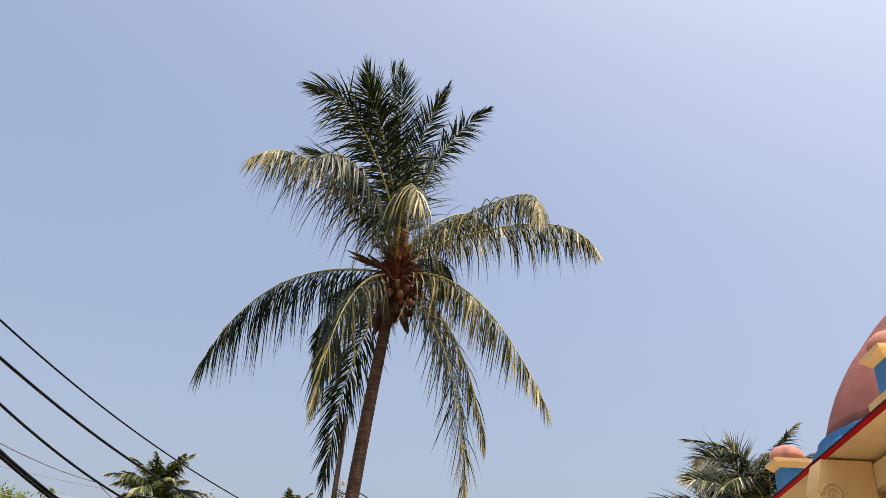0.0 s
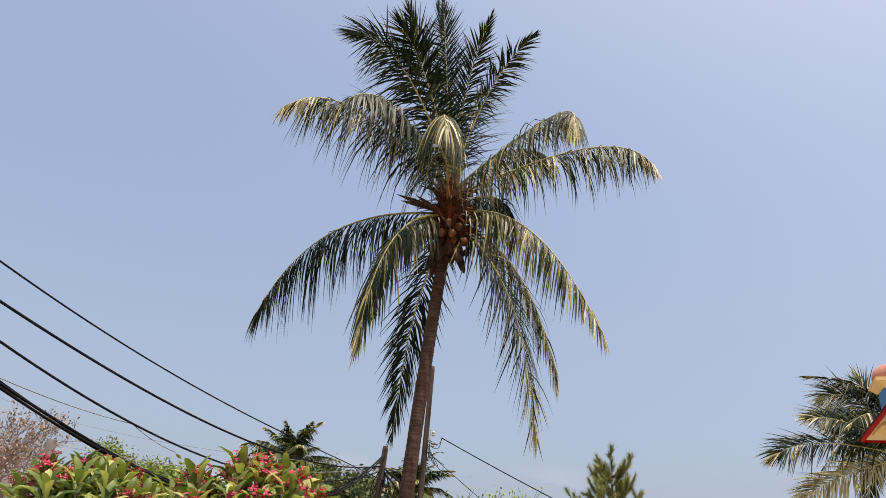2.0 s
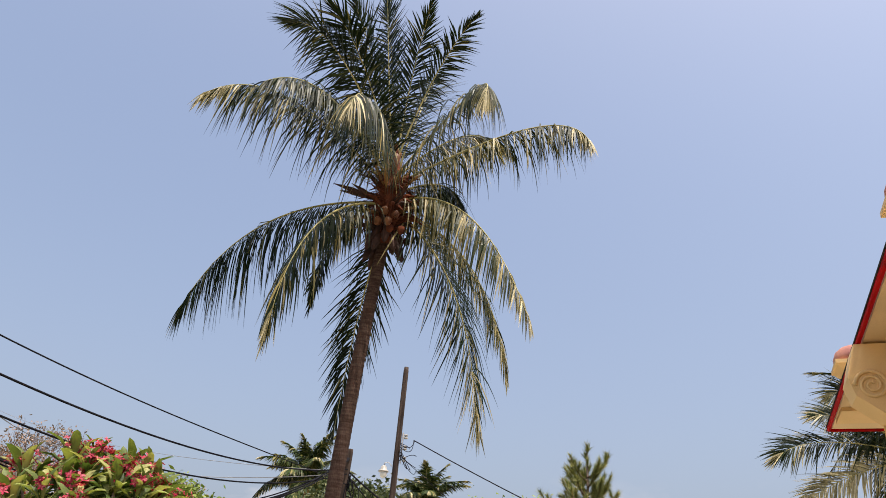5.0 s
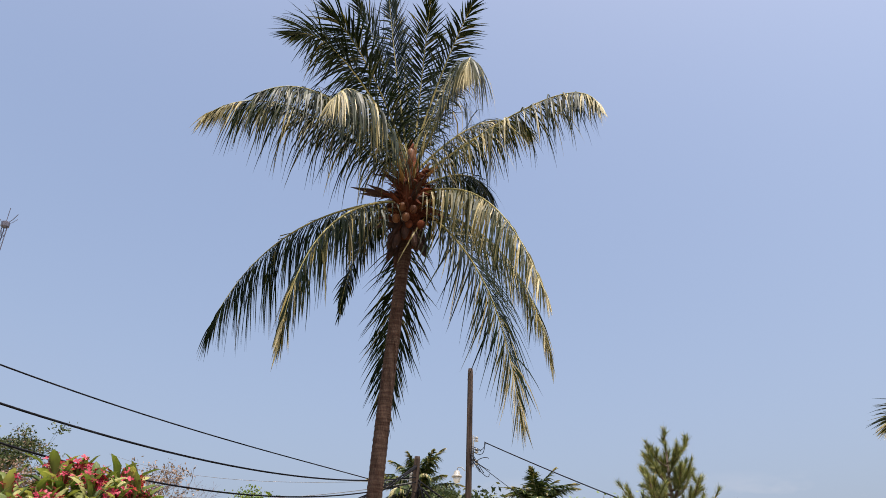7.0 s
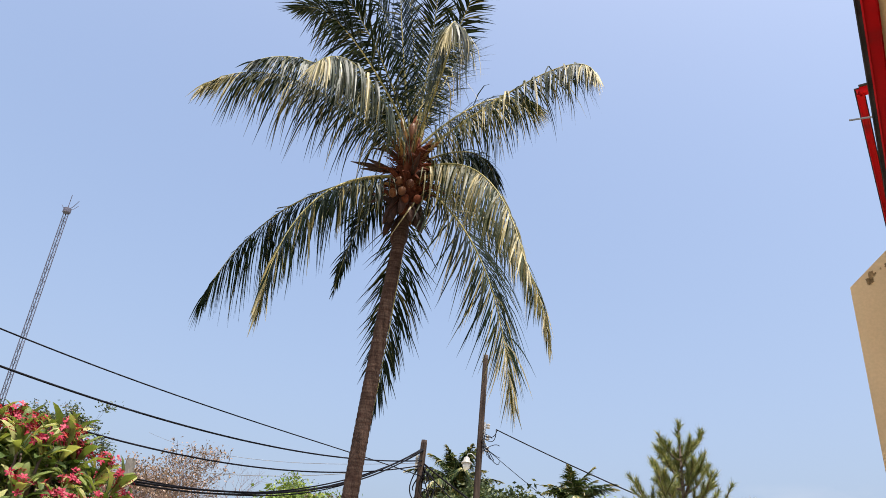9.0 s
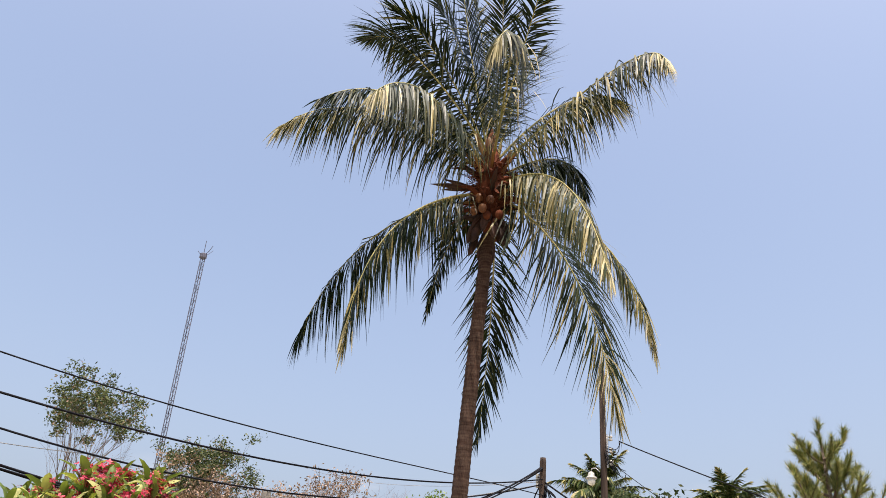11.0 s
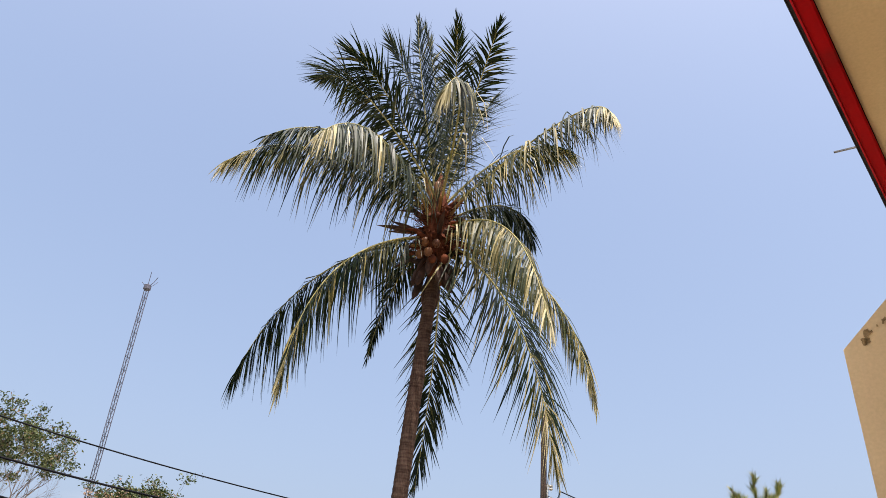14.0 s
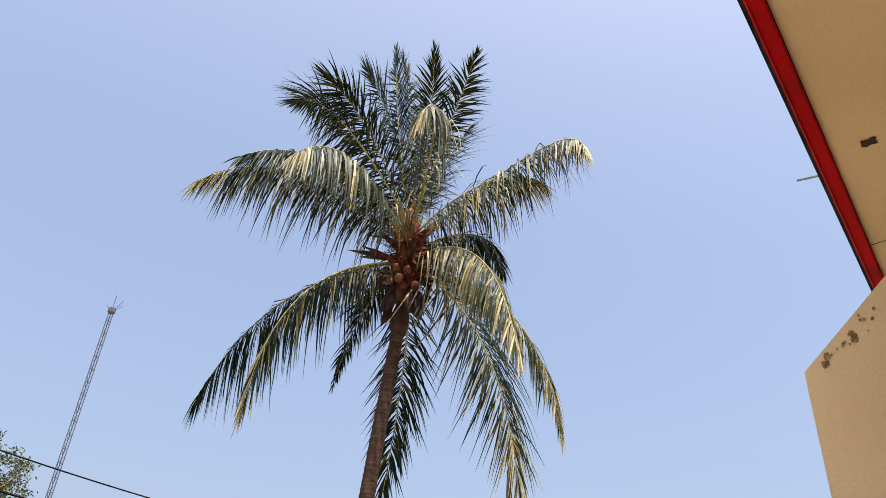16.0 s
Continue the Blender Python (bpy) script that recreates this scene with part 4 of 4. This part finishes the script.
# ---- domed pavilion and porch ----
U = Vector((0.203, 0.979, 0)).normalized()      # along the eaves, away
V = Vector((U.y, -U.x, 0))                      # into the building
Q1, Q2 = Vector((7.28, 1.50, 4.93)), Vector((5.99, -4.71, 5.05))
pav = thing("domed_pavilion", (Q2.x, Q2.y, 0), "yellow pavilion with red eaves, terracotta dome and blue turrets", "building")


def pav_part(name, g, mat, label="", smooth=False, parent=pav):
    o = part(name, g, mat, parent, label, smooth)
    if parent is pav:
        o.matrix_parent_inverse = Matrix.Translation(-pav.location)
    return o


DEPTH = 5.6


def slab(g, a, b, depth, z_off, thick, inset=0.0, m=0):
    """Roof slab between the eave's ends a and b, reaching depth along V."""
    d = (b - a).normalized()
    c = [a + V * inset + d * inset, b + V * inset - d * inset, b + V * (depth - inset) - d * inset, a + V * (depth - inset) + d * inset]
    vs = [p + Vector((0, 0, z_off)) for p in c] + [p + Vector((0, 0, z_off + thick)) for p in c]
    g.add(vs, [(0, 1, 2, 3), (7, 6, 5, 4), (0, 4, 5, 1), (1, 5, 6, 2), (2, 6, 7, 3), (3, 7, 4, 0)], m)


def eave(a, b, depth, high, add, lip=0.05, soff=0.03, wide=0.10, shift=0.0, drip=0.14):
    s = Geo()
    slab(s, a, b, depth, soff, high - 0.02, 0.05 - 2 * shift)
    add("roof_slab", s, M_CREAM, "cream-painted concrete roof slab")
    for p, q in ((a, b), (b, b + V * depth), (a, a + V * depth)):
        f = Geo()
        d = (q - p).normalized()
        out = (-V if p is a and q is b else (U if p is b else -U)) * shift
        o = Vector((0, 0, high / 2)) + out
        beam(f, p + o, q + o, wide, high, bev=0.008)
        add("fascia", f, M_RED, "weathered red-painted fascia")
        t = Geo()
        o = Vector((0, 0, high - 0.008 - 0.4 * (lip - 0.022)))
        beam(t, p + o, q + o, drip, lip, bev=0.004)
        add("drip_edge", t, M_MOULD, "black mouldy drip edge")


eave(Q2, Q1, DEPTH, 0.07, pav_part, 0.018, wide=0.05, drip=0.066)


def turret(at, name="turret", lift=0.0):
    """Blue square shaft on a stepped base, a moulded cornice and a round terracotta cap."""
    base = Geo()
    x, y, z = at

    def square(g, r0, r1, z0, z1):
        for_r = []
        for r, h in ((r0, z0), (r1, z1)):
            for sx, sy in ((-1, -1), (1, -1), (1, 1), (-1, 1)):
                p = Vector((x, y, z + h)) + V * (sx * r) + U * (sy * r)
                for_r.append(p)
        g.add(for_r, [(0, 1, 5, 4), (1, 2, 6, 5), (2, 3, 7, 6), (3, 0, 4, 7), (3, 2, 1, 0), (4, 5, 6, 7)])
    square(base, 0.36, 0.36, -0.06, 0.05)
    z += lift
    square(base, 0.32, 0.32, 0.05 - lift, 0.11)
    square(base, 0.26, 0.26, 0.11, 0.17)
    tb = pav_part(name, base, M_YELLOW)
    sh = Geo()
    square(sh, 0.20, 0.20, 0.17, 0.60)
    part("shaft", sh, M_BLUE, tb, "bright blue square shaft")
    co = Geo()
    square(co, 0.215, 0.25, 0.60, 0.63)
    square(co, 0.25, 0.30, 0.63, 0.69)
    square(co, 0.32, 0.32, 0.69, 0.75)
    part("cornice", co, M_YELLOW, tb, "stepped yellow cornice")
    ca = Geo()
    ca.lathe((x, y, z + 0.75), [(0.26, 0.0), (0.31, 0.04), (0.305, 0.10), (0.27, 0.19), (0.19, 0.26), (0.09, 0.30), (0.01, 0.31)], 24)
    part("cap", ca, M_TERRA, tb, "rounded terracotta cap", True)


top_off = 0.12
turret(tuple(Q1 - U * 0.85 + V * 0.43 + Vector((0, 0, top_off - 0.06))))
turret(tuple(Q2 + U * 0.95 + V * 0.56 + Vector((0, 0, top_off))), lift=0.14)
# dome on its blue ring
DC = (Q1 + Q2) / 2 + V * 2.6
ring = Geo()
ring.lathe((DC.x, DC.y, 5.05), [(2.40, 0), (2.40, 0.30), (2.30, 0.36), (2.30, 0.48), (2.22, 0.52)], 48)
# the ring's foot follows the slope of the roof slab
ring.v = [(x, y, 5.07 - 0.0189 * (Vector((x, y, 0)) - Vector((DC.x, DC.y, 0))).dot(U)) if z < 5.06 else (x, y, z) for x, y, z in ring.v]
rg = pav_part("dome_ring", ring, M_BLUE, "blue-painted ring under the dome")
dm = Geo()
prof = [(2.20, 0), (2.14, 0.18), (2.06, 0.42), (1.92, 0.76), (1.76, 1.06), (1.60, 1.32), (1.42, 1.56), (1.18, 1.88), (0.90, 2.2), (0.60, 2.48), (0.30, 2.66), (0.02, 2.74)]
dm.lathe((DC.x, DC.y, 5.57), prof, 48)
pav_part("dome", dm, M_DOME_SHADED, "faded terracotta dome, darkened for its shaded side", True)
# walls, beam, posts and brackets under the eave
inner0, inner1 = Q2 + U * 0.9 + V * 0.95, Q1 - U * 0.9 + V * 0.95
wl = Geo()
for a, b in ((inner0, inner1), (inner0, inner0 + V * 3.6), (inner1, inner1 + V * 3.6)):
    d = (b - a).normalized()
    n = d.cross(Vector((0, 0, 1)))
    beam(wl, Vector((a.x, a.y, 2.47)), Vector((b.x, b.y, 2.47)), 0.2, 4.94, bev=0.004)
pav_part("wall", wl, M_YELLOW)
bm2 = Geo()
beam(bm2, inner0 - V * 0.22 + Vector((0, 0, -0.22)), inner1 - V * 0.22 + Vector((0, 0, -0.22)), 0.18, 0.34)
pav_part("beam", bm2, M_CREAM)


def volute(centre, normal, radius):
    """Raised spiral moulding."""
    g = Geo()
    n = Vector(normal).normalized()
    a = n.cross(Vector((0, 0, 1))).normalized()
    pts, rad = [], []
    for k in range(60):
        th = k / 59 * 2 * math.pi * 2.4
        r = radius * (1 - 0.86 * k / 59)
        pts.append(Vector(centre) + a * (r * math.cos(th)) + Vector((0, 0, r * math.sin(th))))
        rad.append(radius * 0.13 * (1 - 0.4 * k / 59))
    g.tube(pts, rad, 6)
    return g


def bracket_post(p, scroll=True):
    """Square post with a scrolled bracket that carries the eave."""
    x, y = p.x, p.y
    eave_z = Q2.z + (Q1.z - Q2.z) * ((p - Q2).dot(U) / (Q1 - Q2).length) - 0.0
    po = Geo()
    beam(po, (x, y, 0), (x, y, eave_z - 0.75 if scroll else eave_z + 0.02), 0.42, 0.42, up=U, bev=0.02)
    pav_part("post", po, M_YELLOW)
    if not scroll:
        return
    b = Geo()
    out = [(-0.44, 0.0), (-0.50, -0.18), (-0.56, -0.40), (-0.50, -0.62), (-0.30, -0.78), (-0.20, -0.86), (0.26, -0.86), (0.26, 0.0)]
    vs = [Vector((x, y, eave_z + h)) + V * v + U * s for s in (-0.24, 0.24) for v, h in out]
    n = len(out)
    b.add(vs, [(k, (k + 1) % n, n + (k + 1) % n, n + k) for k in range(n)] + [tuple(range(n - 1, -1, -1)), tuple(range(n, 2 * n))])
    br_ = pav_part("bracket", b, M_YELLOW, "scrolled yellow bracket")
    for s in (-1, 1):
        vg = volute(Vector((x, y, eave_z - 0.50)) - V * 0.32 + U * (0.25 * s), U * s, 0.18)
        part("volute", vg, M_YELLOW, br_, "raised spiral scroll", True)


bracket_post(Q2 + U * 0.85 + V * 0.80, False)
bracket_post(Q1 - U * 3.62 + V * 0.38)
fl = Geo()
prism(fl, [tuple((p).xy) for p in (Q2 - V * 0.2, Q2 + V * 6, Q1 + V * 6, Q1 - V * 0.2)], -0.05, 0.18)
pav_part("plinth", fl, M_CONCRETE)

# porch roof that runs on towards the camera
E0 = Vector((5.84, -5.96, 4.08))
E1 = E0 + Vector((0.181, 0.983, 0)).normalized() * 1.75
E2 = E0 - Vector((0.181, 0.983, 0)).normalized() * 9.0
porch = thing("porch", (E1.x, E1.y, 0), "porch with cream soffit and weathered red fascia", "building")


def porch_part(name, g, mat, label="", smooth=False):
    o = part(name, g, mat, porch, label, smooth)
    o.matrix_parent_inverse = Matrix.Translation(-porch.location)
    return o


eave(E2, E1, 4.2, 0.10, porch_part, 0.062, wide=0.072, shift=0.012)
pw = Geo()
beam(pw, E2 + V * 3.4 + Vector((0, 0, -2.03)), E1 + V * 3.4 + Vector((0, 0, -2.03)), 0.25, 4.10, bev=0.004)
porch_part("wall", pw, M_YELLOW)
# pier with a cut-off corner under the porch roof
pr = Geo()
c0 = Vector((5.558, -5.575, 0))
out = [(0, 0), (1.7, 0), (1.7, 4.06), (0.98, 4.06), (0, 3.17)]
vs = [c0 + V * v + Vector((0, 0, h)) + U * s for s in (0, 0.32) for v, h in out]
n = len(out)
pr.add(vs, [(k, (k + 1) % n, n + (k + 1) % n, n + k) for k in range(n)] + [tuple(range(n - 1, -1, -1)), tuple(range(n, 2 * n))])
porch_part("pier", pr, M_CREAM, "cream pier with a slanted top corner")
# mould stains on the pier's slanted corner and a crack in the soffit
for k, (v, h, r) in enumerate([(0.10 + 0.24 * f + rw.gauss(0, 0.012), 3.19 + 0.2 * f + rw.gauss(0, 0.02), rw.uniform(0.004, 0.009) + (0.012 if k % 9 < 3 else 0)) for k, f in ((k, k / 17) for k in range(18))]):
    st = Geo()
    rs = random.Random(k)
    cc = c0 + V * v + Vector((0, 0, h)) - U * 0.004
    st.add([cc + V * (r * rs.uniform(0.5, 1.1) * math.cos(a)) + Vector((0, 0, r * rs.uniform(0.6, 1.5) * math.sin(a))) for a in (j * 0.5236 for j in range(12))], [tuple(range(12))])
    porch_part("mould_stain", st, M_STAIN, "dark mould stain")
ck = Geo()
ckp = [Vector((5.99 + 0.06 * j, -5.04 + 0.012 * math.sin(j * 2.1), 4.1065)) for j in range(9)]
ck.add([p + Vector((0, sg * 0.004, 0)) for p in ckp for sg in (-1, 1)], [(2 * j, 2 * j + 1, 2 * j + 3, 2 * j + 2) for j in range(8)])
porch_part("crack", ck, M_CRACK, "thin dark crack")
# spalled patch and a stub of wire
sp = Geo()
pc = Vector((6.03, -5.95, 4.106))
sp.add([pc + V * a + U * b for a, b in ((-0.03, -0.028), (0.0, -0.022), (0.02, -0.03), (0.036, -0.024), (0.032, 0.0), (0.037, 0.03), (0.008, 0.024), (-0.014, 0.032), (-0.034, 0.022))], [tuple(range(9))])
porch_part("spall", sp, M_CRACK, "dark spalled patch")
wi = Geo()
w0 = Vector((5.88, -5.60, 4.23))
wi.tube([w0, w0 - V * 0.16 + Vector((0, 0, 0.02))], 0.006, 5)
porch_part("wire_stub", wi, M_THIN, "stub of reinforcing wire")
